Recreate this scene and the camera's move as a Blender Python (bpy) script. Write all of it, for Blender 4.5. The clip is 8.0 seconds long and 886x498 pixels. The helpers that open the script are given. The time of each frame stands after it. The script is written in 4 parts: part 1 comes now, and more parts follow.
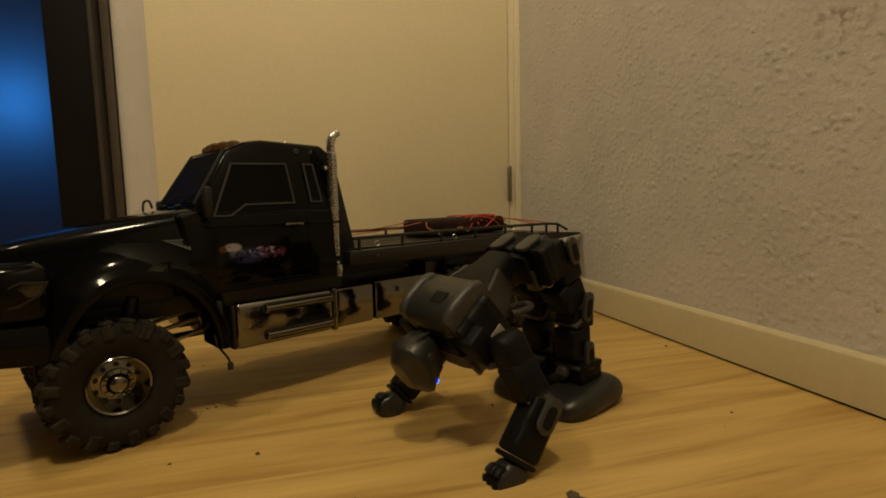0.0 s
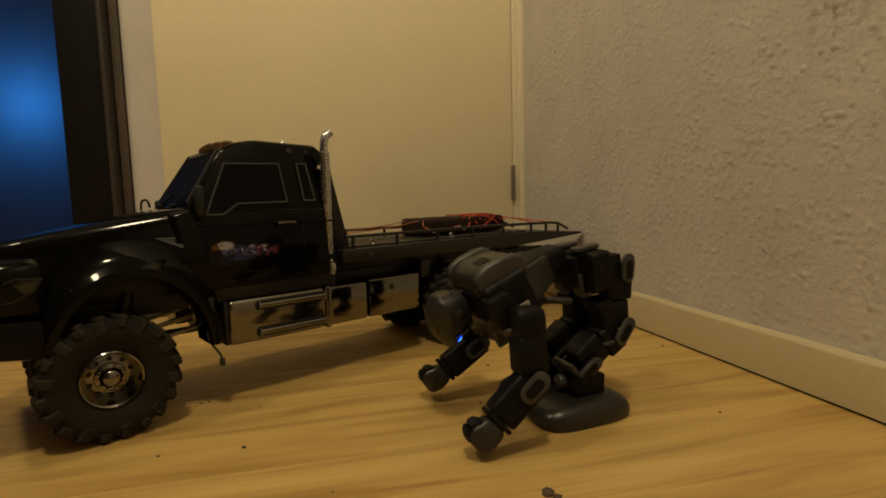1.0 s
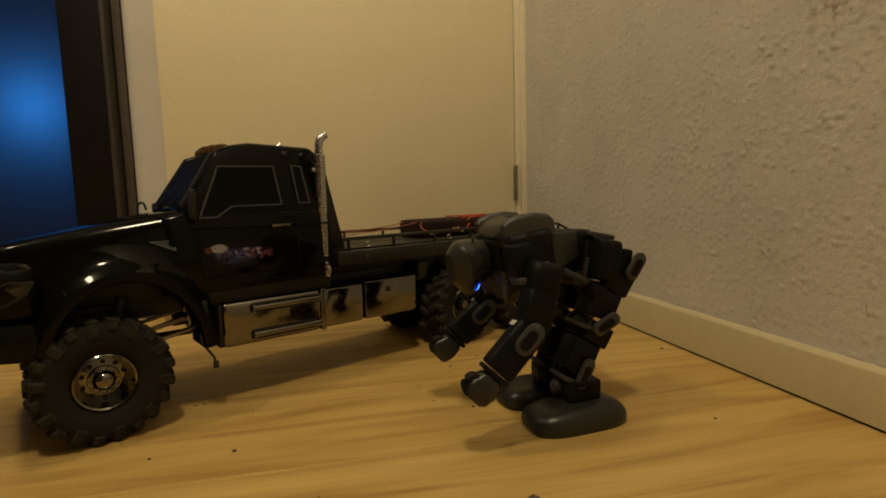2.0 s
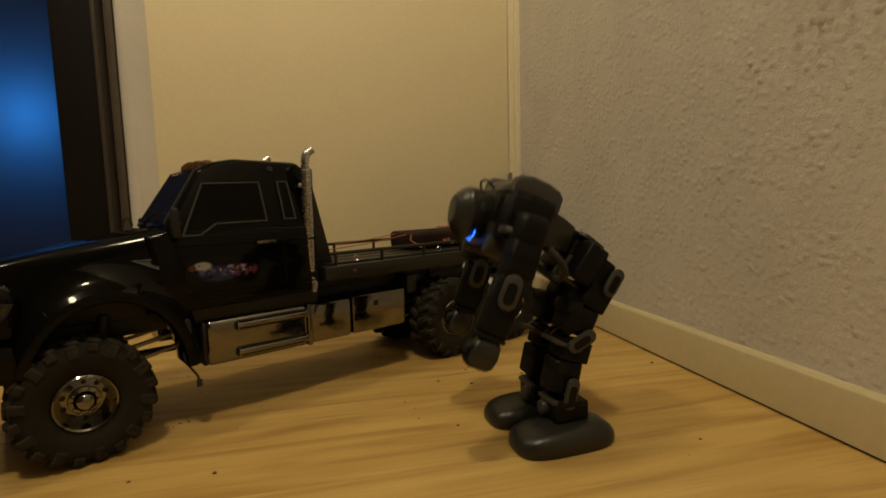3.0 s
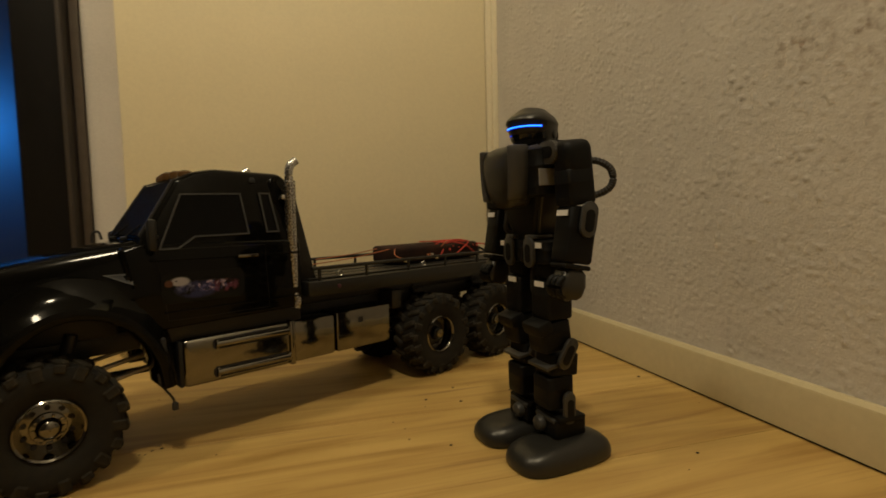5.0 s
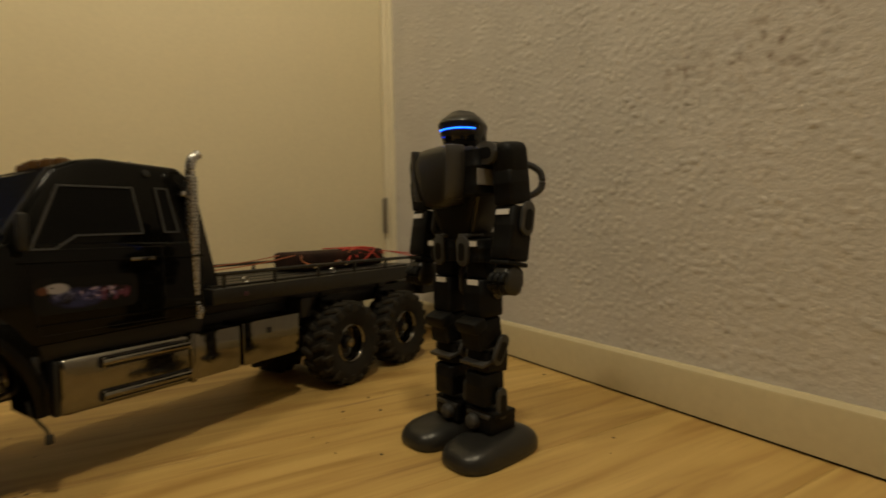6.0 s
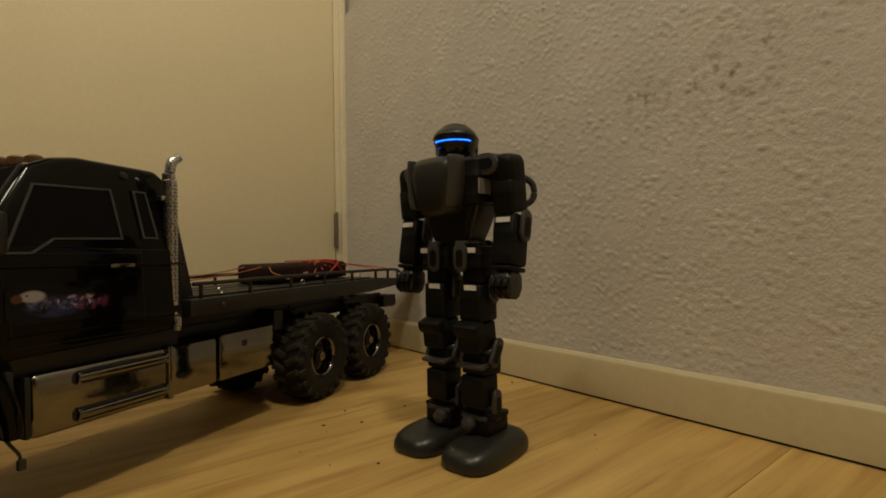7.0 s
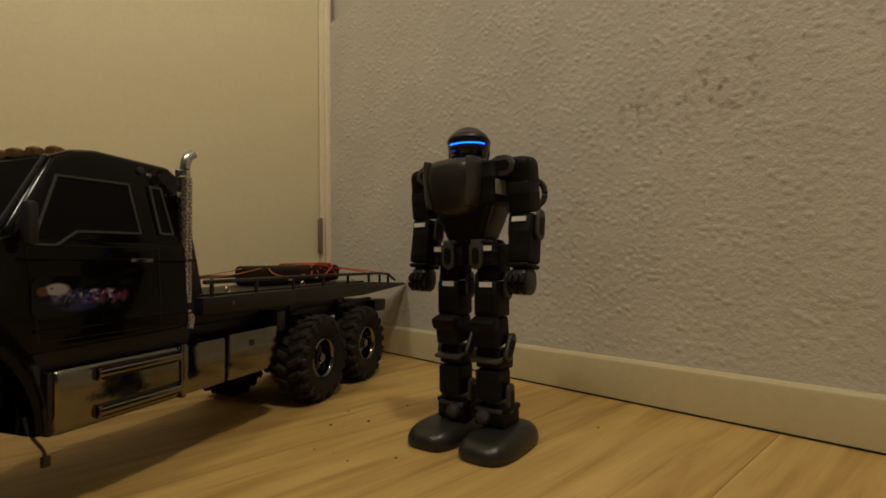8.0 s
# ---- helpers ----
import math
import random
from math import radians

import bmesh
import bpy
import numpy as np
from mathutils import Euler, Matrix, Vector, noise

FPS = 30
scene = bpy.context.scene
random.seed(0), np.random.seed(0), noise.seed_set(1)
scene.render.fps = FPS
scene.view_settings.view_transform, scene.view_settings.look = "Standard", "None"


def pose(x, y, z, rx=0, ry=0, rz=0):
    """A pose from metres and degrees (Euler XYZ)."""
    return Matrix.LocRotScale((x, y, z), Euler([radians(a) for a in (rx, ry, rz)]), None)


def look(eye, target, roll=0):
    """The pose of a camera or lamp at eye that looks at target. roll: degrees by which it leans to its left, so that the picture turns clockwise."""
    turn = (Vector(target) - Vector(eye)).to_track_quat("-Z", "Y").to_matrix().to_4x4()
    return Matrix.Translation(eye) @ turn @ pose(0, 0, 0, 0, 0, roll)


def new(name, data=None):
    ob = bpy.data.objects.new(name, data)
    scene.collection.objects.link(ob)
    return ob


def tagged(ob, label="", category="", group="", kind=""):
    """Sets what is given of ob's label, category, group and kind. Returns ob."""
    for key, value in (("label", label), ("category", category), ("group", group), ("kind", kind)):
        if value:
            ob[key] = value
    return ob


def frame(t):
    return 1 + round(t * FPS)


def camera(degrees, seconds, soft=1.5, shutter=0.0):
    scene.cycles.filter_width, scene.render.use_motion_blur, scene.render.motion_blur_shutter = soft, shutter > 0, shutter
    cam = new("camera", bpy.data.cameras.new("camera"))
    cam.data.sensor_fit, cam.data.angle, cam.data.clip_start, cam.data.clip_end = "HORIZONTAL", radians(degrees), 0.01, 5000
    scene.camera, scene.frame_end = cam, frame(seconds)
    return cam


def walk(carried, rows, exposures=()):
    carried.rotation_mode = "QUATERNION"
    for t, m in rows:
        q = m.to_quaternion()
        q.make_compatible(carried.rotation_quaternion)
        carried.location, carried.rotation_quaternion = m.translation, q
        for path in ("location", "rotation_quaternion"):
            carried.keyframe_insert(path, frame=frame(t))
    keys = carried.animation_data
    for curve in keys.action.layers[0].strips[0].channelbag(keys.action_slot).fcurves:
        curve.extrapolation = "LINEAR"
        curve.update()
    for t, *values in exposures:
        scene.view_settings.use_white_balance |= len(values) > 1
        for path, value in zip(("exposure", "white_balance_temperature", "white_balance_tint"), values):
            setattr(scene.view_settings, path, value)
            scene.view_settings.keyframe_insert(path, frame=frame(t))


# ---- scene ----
cam = camera(82.4, 8.0, soft=1.7, shutter=0.9)
PATH = [
    (0, (0.248, 0.237, 0.252), (0.772, 2.158, 0.059), -1.4),
    (0.5, (0.266, 0.231, 0.251), (0.763, 2.159, 0.062), -1.5),
    (1, (0.279, 0.224, 0.25), (0.745, 2.16, 0.057), -1.5),
    (2.5, (0.31, 0.223, 0.265), (0.737, 2.167, 0.065), -1.6),
    (3, (0.321, 0.224, 0.276), (0.747, 2.168, 0.077), -1.6),
    (3.5, (0.325, 0.224, 0.277), (0.755, 2.168, 0.087), -1.6),
    (4, (0.329, 0.225, 0.28), (0.765, 2.168, 0.097), -1.6),
    (4.2, (0.327, 0.228, 0.279), (0.771, 2.17, 0.103), -1.6),
    (5.3, (0.281, 0.254, 0.266), (0.92, 2.146, 0.15), -1.4),
    (5.5, (0.269, 0.261, 0.264), (0.994, 2.122, 0.152), -1.3),
    (6, (0.241, 0.28, 0.252), (1.248, 2.006, 0.174), -1.0),
    (6.5, (0.206, 0.297, 0.243), (1.378, 1.917, 0.199), -0.9),
    (7, (0.163, 0.316, 0.238), (1.425, 1.867, 0.237), -0.8),
    (7.5, (0.134, 0.332, 0.234), (1.46, 1.829, 0.262), -0.7),
    (8, (0.104, 0.344, 0.222), (1.48, 1.795, 0.268), -0.6),
]
# the film's white balance drifts a little cooler
BALANCE = [(0.0, -0.04, 6600, 10), (4.2, -0.02, 6400, 10), (5.5, -0.02, 6200, 10), (8.0, -0.12, 5700, 10)]
walk(cam, [(t, look(eye, target, roll)) for t, eye, target, roll in PATH], BALANCE)

# ---- world and lamps ----
world = bpy.data.worlds.new("world")
scene.world = world
world.use_nodes = True
world.node_tree.nodes["Background"].inputs[0].default_value = (0.01, 0.012, 0.016, 1)
world.node_tree.nodes["Background"].inputs[1].default_value = 0.3

LAMP_AT = (0.16, -0.06, 2.38)
lamp = bpy.data.lights.new("room_lamp", "POINT")
lamp.energy, lamp.color, lamp.shadow_soft_size = 64.0, (1.0, 0.83, 0.54), 0.11
new("room_lamp", lamp).matrix_world = pose(*LAMP_AT)
lamp2 = bpy.data.lights.new("room_lamp_far", "POINT")
lamp2.energy, lamp2.color, lamp2.shadow_soft_size = 42.0, (1.0, 0.83, 0.54), 0.11
new("room_lamp_far", lamp2).matrix_world = pose(-0.85, 0.62, 2.25)
# unseen lamp, added behind the pane to give its blue glow
glow = bpy.data.lights.new("blue_lamp", "POINT")
glow.energy, glow.color, glow.shadow_soft_size = 0.82, (0.045, 0.36, 1.0), 0.05
new("blue_lamp", glow).matrix_world = pose(-0.37, 1.735, 0.50)


# ---- materials ----
def shader(name, color, rough=0.5, metal=0.0, grain=60.0, vary=0.12, bump=0.0, bump_scale=None, coarse=4.0, dust=None, emit=None, spec=0.5, coat=0.0, trans=0.0):
    m = bpy.data.materials.new(name)
    m.use_nodes = True
    nt = m.node_tree
    n, l = nt.nodes, nt.links
    b = n["Principled BSDF"]
    tc = n.new("ShaderNodeTexCoord")
    fine = n.new("ShaderNodeTexNoise")
    fine.inputs["Scale"].default_value, fine.inputs["Detail"].default_value = grain, 5
    big = n.new("ShaderNodeTexNoise")
    big.inputs["Scale"].default_value, big.inputs["Detail"].default_value = coarse, 3
    for t in (fine, big):
        l.new(tc.outputs["Object"], t.inputs["Vector"])
    add = n.new("ShaderNodeMath")
    add.operation = "ADD"
    l.new(fine.outputs["Fac"], add.inputs[0])
    l.new(big.outputs["Fac"], add.inputs[1])
    ramp = n.new("ShaderNodeMapRange")
    ramp.inputs["From Min"].default_value, ramp.inputs["From Max"].default_value = 0.6, 1.4
    l.new(add.outputs[0], ramp.inputs["Value"])
    mix = n.new("ShaderNodeMix")
    mix.data_type = "RGBA"
    mix.inputs["A"].default_value = (*[c * (1 - vary) for c in color], 1)
    mix.inputs["B"].default_value = (*(dust or [min(1, c * (1 + vary)) for c in color]), 1)
    l.new(ramp.outputs[0], mix.inputs["Factor"])
    l.new(mix.outputs["Result"], b.inputs["Base Color"])
    rr = n.new("ShaderNodeMapRange")
    rr.inputs["To Min"].default_value, rr.inputs["To Max"].default_value = max(0.02, rough * 0.8), min(1, rough * 1.25)
    l.new(fine.outputs["Fac"], rr.inputs["Value"])
    l.new(rr.outputs[0], b.inputs["Roughness"])
    b.inputs["Metallic"].default_value = metal
    b.inputs["Specular IOR Level"].default_value = spec
    b.inputs["Coat Weight"].default_value = coat
    b.inputs["Coat Roughness"].default_value = 0.08
    b.inputs["Transmission Weight"].default_value = trans
    if bump:
        bt = n.new("ShaderNodeTexNoise")
        bt.inputs["Scale"].default_value, bt.inputs["Detail"].default_value = bump_scale or grain, 4
        l.new(tc.outputs["Object"], bt.inputs["Vector"])
        bp = n.new("ShaderNodeBump")
        bp.inputs["Strength"].default_value, bp.inputs["Distance"].default_value = 0.6, bump
        l.new(bt.outputs["Fac"], bp.inputs["Height"])
        l.new(bp.outputs[0], b.inputs["Normal"])
    if emit:
        b.inputs["Emission Color"].default_value = (*emit[0], 1)
        b.inputs["Emission Strength"].default_value = emit[1]
    return m


def plaster_material():
    m = shader("plaster", (0.59, 0.558, 0.51), 0.85, grain=240, vary=0.10, bump=0.0012, bump_scale=330, coarse=7, spec=0.2)
    nt = m.node_tree
    n, l = nt.nodes, nt.links
    b = n["Principled BSDF"]
    base = b.inputs["Base Color"].links[0].from_socket
    tc = n.new("ShaderNodeTexCoord")
    mask = None
    # smudges: each a soft spot broken up by noise
    for x, y, z, r, s in ((0.857, 0.59, 0.452, 0.07, 0.75), (0.857, 0.64, 0.445, 0.06, 0.65), (0.857, 0.705, 0.45, 0.05, 0.7), (0.857, 0.555, 0.485, 0.05, 0.85), (0.854, 1.49, 0.335, 0.03, 0.6), (0.852, 1.585, 0.34, 0.025, 0.7), (0.857, 0.62, 0.34, 0.05, 0.3)):
        dist = n.new("ShaderNodeVectorMath")
        dist.operation = "DISTANCE"
        dist.inputs[1].default_value = (x, y, z)
        l.new(tc.outputs["Object"], dist.inputs[0])
        f = n.new("ShaderNodeMapRange")
        f.inputs["From Min"].default_value, f.inputs["From Max"].default_value = r, r * 0.2
        f.inputs["To Min"].default_value, f.inputs["To Max"].default_value = 0, s
        l.new(dist.outputs["Value"], f.inputs["Value"])
        if mask is None:
            mask = f.outputs[0]
        else:
            a = n.new("ShaderNodeMath")
            a.operation = "MAXIMUM"
            l.new(mask, a.inputs[0])
            l.new(f.outputs[0], a.inputs[1])
            mask = a.outputs[0]
    no = n.new("ShaderNodeTexNoise")
    no.inputs["Scale"].default_value, no.inputs["Detail"].default_value = 75, 7
    l.new(tc.outputs["Object"], no.inputs["Vector"])
    cut = n.new("ShaderNodeMapRange")
    cut.inputs["From Min"].default_value, cut.inputs["From Max"].default_value = 0.515, 0.68
    l.new(no.outputs["Fac"], cut.inputs["Value"])
    mul = n.new("ShaderNodeMath")
    mul.operation = "MULTIPLY"
    l.new(mask, mul.inputs[0])
    l.new(cut.outputs[0], mul.inputs[1])
    mix = n.new("ShaderNodeMix")
    mix.data_type = "RGBA"
    l.new(mul.outputs[0], mix.inputs["Factor"])
    l.new(base, mix.inputs["A"])
    mix.inputs["B"].default_value = (0.24, 0.17, 0.12, 1)
    l.new(mix.outputs["Result"], b.inputs["Base Color"])
    return m


def floor_material():
    m = bpy.data.materials.new("laminate")
    m.use_nodes = True
    nt = m.node_tree
    n, l = nt.nodes, nt.links
    b = n["Principled BSDF"]
    tc, info = n.new("ShaderNodeTexCoord"), n.new("ShaderNodeObjectInfo")
    mul = n.new("ShaderNodeMath")
    mul.operation = "MULTIPLY"
    mul.inputs[1].default_value = 37.0
    l.new(info.outputs["Random"], mul.inputs[0])
    off = n.new("ShaderNodeVectorMath")
    off.operation = "ADD"
    l.new(tc.outputs["Object"], off.inputs[0])
    l.new(mul.outputs[0], off.inputs[1])
    mp = n.new("ShaderNodeMapping")
    mp.inputs["Scale"].default_value = (1.2, 13, 13)
    l.new(off.outputs[0], mp.inputs["Vector"])
    grain = n.new("ShaderNodeTexNoise")
    grain.inputs["Scale"].default_value, grain.inputs["Detail"].default_value, grain.inputs["Distortion"].default_value = 2.2, 7, 0.9
    l.new(mp.outputs[0], grain.inputs["Vector"])
    mp2 = n.new("ShaderNodeMapping")
    mp2.inputs["Scale"].default_value = (2.6, 75, 75)
    l.new(off.outputs[0], mp2.inputs["Vector"])
    fine = n.new("ShaderNodeTexNoise")
    fine.inputs["Scale"].default_value, fine.inputs["Detail"].default_value = 3, 5
    l.new(mp2.outputs[0], fine.inputs["Vector"])
    ramp = n.new("ShaderNodeValToRGB")
    e = ramp.color_ramp.elements
    e[0].position, e[0].color = 0.30, (0.350, 0.203, 0.051, 1)
    e[1].position, e[1].color = 0.68, (0.590, 0.402, 0.132, 1)
    mid = ramp.color_ramp.elements.new(0.47)
    mid.color = (0.488, 0.316, 0.094, 1)
    l.new(grain.outputs["Fac"], ramp.inputs["Fac"])
    f2 = n.new("ShaderNodeMapRange")
    f2.inputs["From Min"].default_value, f2.inputs["From Max"].default_value = 0.56, 0.75
    f2.inputs["To Max"].default_value = 0.34
    l.new(fine.outputs["Fac"], f2.inputs["Value"])
    mix = n.new("ShaderNodeMix")
    mix.data_type = "RGBA"
    l.new(f2.outputs[0], mix.inputs["Factor"])
    l.new(ramp.outputs["Color"], mix.inputs["A"])
    mix.inputs["B"].default_value = (0.30, 0.15, 0.05, 1)
    # sparse dark checks along the grain
    mp3 = n.new("ShaderNodeMapping")
    mp3.inputs["Scale"].default_value = (1.6, 34, 34)
    l.new(off.outputs[0], mp3.inputs["Vector"])
    chk = n.new("ShaderNodeTexNoise")
    chk.inputs["Scale"].default_value, chk.inputs["Detail"].default_value, chk.inputs["Distortion"].default_value = 1.9, 3, 0.5
    l.new(mp3.outputs[0], chk.inputs["Vector"])
    f3 = n.new("ShaderNodeMapRange")
    f3.inputs["From Min"].default_value, f3.inputs["From Max"].default_value = 0.655, 0.77
    f3.inputs["To Max"].default_value = 0.65
    l.new(chk.outputs["Fac"], f3.inputs["Value"])
    mix3 = n.new("ShaderNodeMix")
    mix3.data_type = "RGBA"
    l.new(f3.outputs[0], mix3.inputs["Factor"])
    l.new(mix.outputs["Result"], mix3.inputs["A"])
    mix3.inputs["B"].default_value = (0.20, 0.095, 0.030, 1)
    hs = n.new("ShaderNodeHueSaturation")
    v = n.new("ShaderNodeMapRange")
    v.inputs["To Min"].default_value, v.inputs["To Max"].default_value = 0.985, 1.015
    l.new(info.outputs["Random"], v.inputs["Value"])
    l.new(v.outputs[0], hs.inputs["Value"])
    l.new(mix3.outputs["Result"], hs.inputs["Color"])
    l.new(hs.outputs[0], b.inputs["Base Color"])
    sm = n.new("ShaderNodeTexNoise")
    sm.inputs["Scale"].default_value, sm.inputs["Detail"].default_value = 9, 4
    l.new(tc.outputs["Object"], sm.inputs["Vector"])
    rr = n.new("ShaderNodeMapRange")
    rr.inputs["To Min"].default_value, rr.inputs["To Max"].default_value = 0.38, 0.62
    l.new(sm.outputs["Fac"], rr.inputs["Value"])
    l.new(rr.outputs[0], b.inputs["Roughness"])
    bp = n.new("ShaderNodeBump")
    bp.inputs["Strength"].default_value, bp.inputs["Distance"].default_value = 0.25, 0.0006
    l.new(fine.outputs["Fac"], bp.inputs["Height"])
    l.new(bp.outputs[0], b.inputs["Normal"])
    return m


def door_print():
    """ink on black paint: soft spots of colour, broken up by noise."""
    m = shader("door_print_ink", (0.0030, 0.0028, 0.0022), 0.07, grain=300, vary=0.3, dust=(0.0050, 0.0046, 0.0034), spec=0.20)
    n, l = m.node_tree.nodes, m.node_tree.links
    b = n["Principled BSDF"]
    tc = n.new("ShaderNodeTexCoord")
    here = b.inputs["Base Color"].links[0].from_socket
    # centre, half sizes, noise scale (0: none), noise from and to, strength, ink
    for cx, cz, rx, rz, scale, lo, hi, most, ink in (
            (-0.150, 0.1900, 0.030, 0.0120, 90, 0.38, 0.62, 0.9, (0.026, 0.028, 0.085)),
            (-0.182, 0.1915, 0.022, 0.0090, 130, 0.46, 0.62, 0.9, (0.110, 0.030, 0.055)),
            (-0.166, 0.1925, 0.024, 0.0085, 210, 0.50, 0.60, 0.9, (0.085, 0.080, 0.190)),
            (-0.168, 0.1935, 0.026, 0.0070, 230, 0.54, 0.62, 0.9, (0.36, 0.27, 0.35)),
            (-0.136, 0.1945, 0.0115, 0.0085, 240, 0.36, 0.62, 0.9, (0.13, 0.13, 0.22)),
            (-0.1305, 0.2005, 0.0125, 0.0062, 0, 0, 0, 1.0, (0.30, 0.285, 0.30)),
            (-0.1185, 0.1990, 0.0055, 0.0048, 0, 0, 0, 1.0, (0.090, 0.036, 0.020)),
            (-0.1262, 0.2015, 0.0017, 0.0010, 0, 0, 0, 0.9, (0.01, 0.01, 0.01))):
        off = n.new("ShaderNodeVectorMath")
        off.operation = "SUBTRACT"
        off.inputs[1].default_value = (cx, 0.086, cz)
        l.new(tc.outputs["Object"], off.inputs[0])
        div = n.new("ShaderNodeVectorMath")
        div.operation = "DIVIDE"
        div.inputs[1].default_value = (rx, 1.0, rz)
        l.new(off.outputs[0], div.inputs[0])
        far = n.new("ShaderNodeVectorMath")
        far.operation = "LENGTH"
        l.new(div.outputs[0], far.inputs[0])
        soft = n.new("ShaderNodeMapRange")
        soft.interpolation_type = "SMOOTHSTEP"
        soft.inputs["From Min"].default_value, soft.inputs["From Max"].default_value = 1.0, 0.62
        soft.inputs["To Max"].default_value = most
        l.new(far.outputs["Value"], soft.inputs["Value"])
        mask = soft.outputs[0]
        if scale:
            no = n.new("ShaderNodeTexNoise")
            no.inputs["Scale"].default_value, no.inputs["Detail"].default_value = scale, 3
            l.new(tc.outputs["Object"], no.inputs["Vector"])
            cut = n.new("ShaderNodeMapRange")
            cut.inputs["From Min"].default_value, cut.inputs["From Max"].default_value = lo, hi
            l.new(no.outputs["Fac"], cut.inputs["Value"])
            mul = n.new("ShaderNodeMath")
            mul.operation = "MULTIPLY"
            l.new(mask, mul.inputs[0])
            l.new(cut.outputs[0], mul.inputs[1])
            mask = mul.outputs[0]
        mix = n.new("ShaderNodeMix")
        mix.data_type = "RGBA"
        l.new(mask, mix.inputs["Factor"])
        l.new(here, mix.inputs["A"])
        mix.inputs["B"].default_value = (*ink, 1)
        here = mix.outputs["Result"]
    l.new(here, b.inputs["Base Color"])
    return m


PLASTER = plaster_material()
LAMINATE = floor_material()
DOOR_PAINT = shader("door_paint", (0.82, 0.735, 0.50), 0.42, grain=150, vary=0.05, bump=0.0003, bump_scale=260, coarse=2.5)
TRIM_PAINT = shader("trim_paint", (0.84, 0.765, 0.56), 0.40, grain=90, vary=0.06, bump=0.0002, bump_scale=200, coarse=5)
# dark tone for the unseen walls, to cut their bounce light
LOW_BOUNCE = shader("low_bounce", (0.10, 0.085, 0.07), 0.85, grain=90, vary=0.1)
# darker than a white ceiling, to lower the bounce and deepen shadows
CEIL = shader("ceiling_low_bounce", (0.20, 0.19, 0.175), 0.9, grain=120, vary=0.05)
# brown tone painted for the shade in the door slit
SLIT = shader("slit_shadow_paint", (0.30, 0.26, 0.18), 0.7)
# near-black paint for the shade in gaps, slots and holes; the badge too
DARK_GAP = shader("dark_gap", (0.015, 0.012, 0.010), 0.8)
SKIRT = shader("skirting_paint", (0.57, 0.49, 0.300), 0.45, grain=90, vary=0.07, bump=0.0002, bump_scale=200, coarse=5)
HINGE = shader("hinge_steel", (0.30, 0.27, 0.22), 0.45, 0.9, grain=300, vary=0.2)
DARK_WOOD = shader("dark_wood", (0.006, 0.0052, 0.005), 0.6, spec=0.2, grain=60, vary=0.35, bump=0.0004)
FROSTED = bpy.data.materials.new("frosted_glass")
GLOSS_BLACK = shader("gloss_black_paint", (0.0030, 0.0028, 0.0022), 0.07, grain=300, vary=0.3, dust=(0.0046, 0.0042, 0.0031), spec=0.15)
SATIN_BLACK = shader("satin_black_plastic", (0.006, 0.0058, 0.0055), 0.5, grain=180, vary=0.3, bump=0.0002, bump_scale=500)
BLACK_METAL = shader("black_coated_metal", (0.008, 0.008, 0.0075), 0.45, 0.1, grain=150, vary=0.3, dust=(0.020, 0.018, 0.015))
TINTED = shader("tinted_glass", (0.005, 0.005, 0.005), 0.55, grain=200, vary=0.3, spec=0.05, dust=(0.007, 0.0065, 0.0055))
SEAL = shader("window_seal", (0.038, 0.037, 0.035), 0.45, grain=200, vary=0.2)
CHROME = shader("chrome", (0.21, 0.198, 0.172), 0.11, 1.0, grain=70, vary=0.14, bump=0.0007, bump_scale=48)
PIPE = shader("pipe_metal", (0.55, 0.54, 0.52), 0.26, 1.0, grain=400, vary=0.25)
AMBER = shader("amber_lens", (0.12, 0.062, 0.02), 0.2, 0.3, grain=100, vary=0.3)
LENS = shader("headlamp_lens", (0.015, 0.015, 0.0145), 0.08, grain=120, vary=0.5, spec=0.6)
RUBBER = shader("dusty_rubber", (0.013, 0.0125, 0.012), 0.9, grain=90, vary=0.4, bump=0.0006, bump_scale=300, coarse=14, dust=(0.050, 0.041, 0.026), spec=0.2)
RUBBER_SIDE = shader("tyre_sidewall", (0.009, 0.0088, 0.0085), 0.85, grain=120, vary=0.3, dust=(0.024, 0.021, 0.015), spec=0.25)
RIM_DARK = shader("rim_dark", (0.03, 0.03, 0.03), 0.35, 0.6, grain=90, vary=0.3)
ROD = shader("link_rod_metal", (0.42, 0.38, 0.32), 0.35, 0.9, grain=200, vary=0.2)
BAG = shader("black_fabric", (0.008, 0.007, 0.0065), 0.9, grain=260, vary=0.4, bump=0.001, bump_scale=420, coarse=20, dust=(0.040, 0.016, 0.010), spec=0.2)
CORD = shader("red_cord", (0.55, 0.055, 0.03), 0.7, grain=500, vary=0.3)
CORD_ORANGE = shader("orange_cord", (0.42, 0.13, 0.04), 0.7, grain=500, vary=0.3)
STEEL = shader("bright_steel", (0.6, 0.57, 0.5), 0.3, 1.0, grain=200, vary=0.2)
WIRE = shader("wire_plastic", (0.02, 0.018, 0.016), 0.6, grain=200, vary=0.2)
RED_INK = shader("maroon_ink", (0.085, 0.022, 0.035), 0.5, grain=500, vary=0.5)
SHELL = shader("gunmetal_shell", (0.041, 0.0395, 0.0355), 0.34, 0.55, grain=900, vary=0.10, bump=0.00006, bump_scale=1500, coarse=12)
BRACKET = shader("grey_bracket", (0.062, 0.060, 0.056), 0.42, 0.4, grain=700, vary=0.12, coarse=15)
SERVO = shader("servo_case", (0.0036, 0.0036, 0.0034), 0.52, spec=0.20, grain=500, vary=0.25, bump=0.0001, bump_scale=900)
STICKER = shader("white_sticker", (0.72, 0.71, 0.69), 0.5, grain=400, vary=0.05)
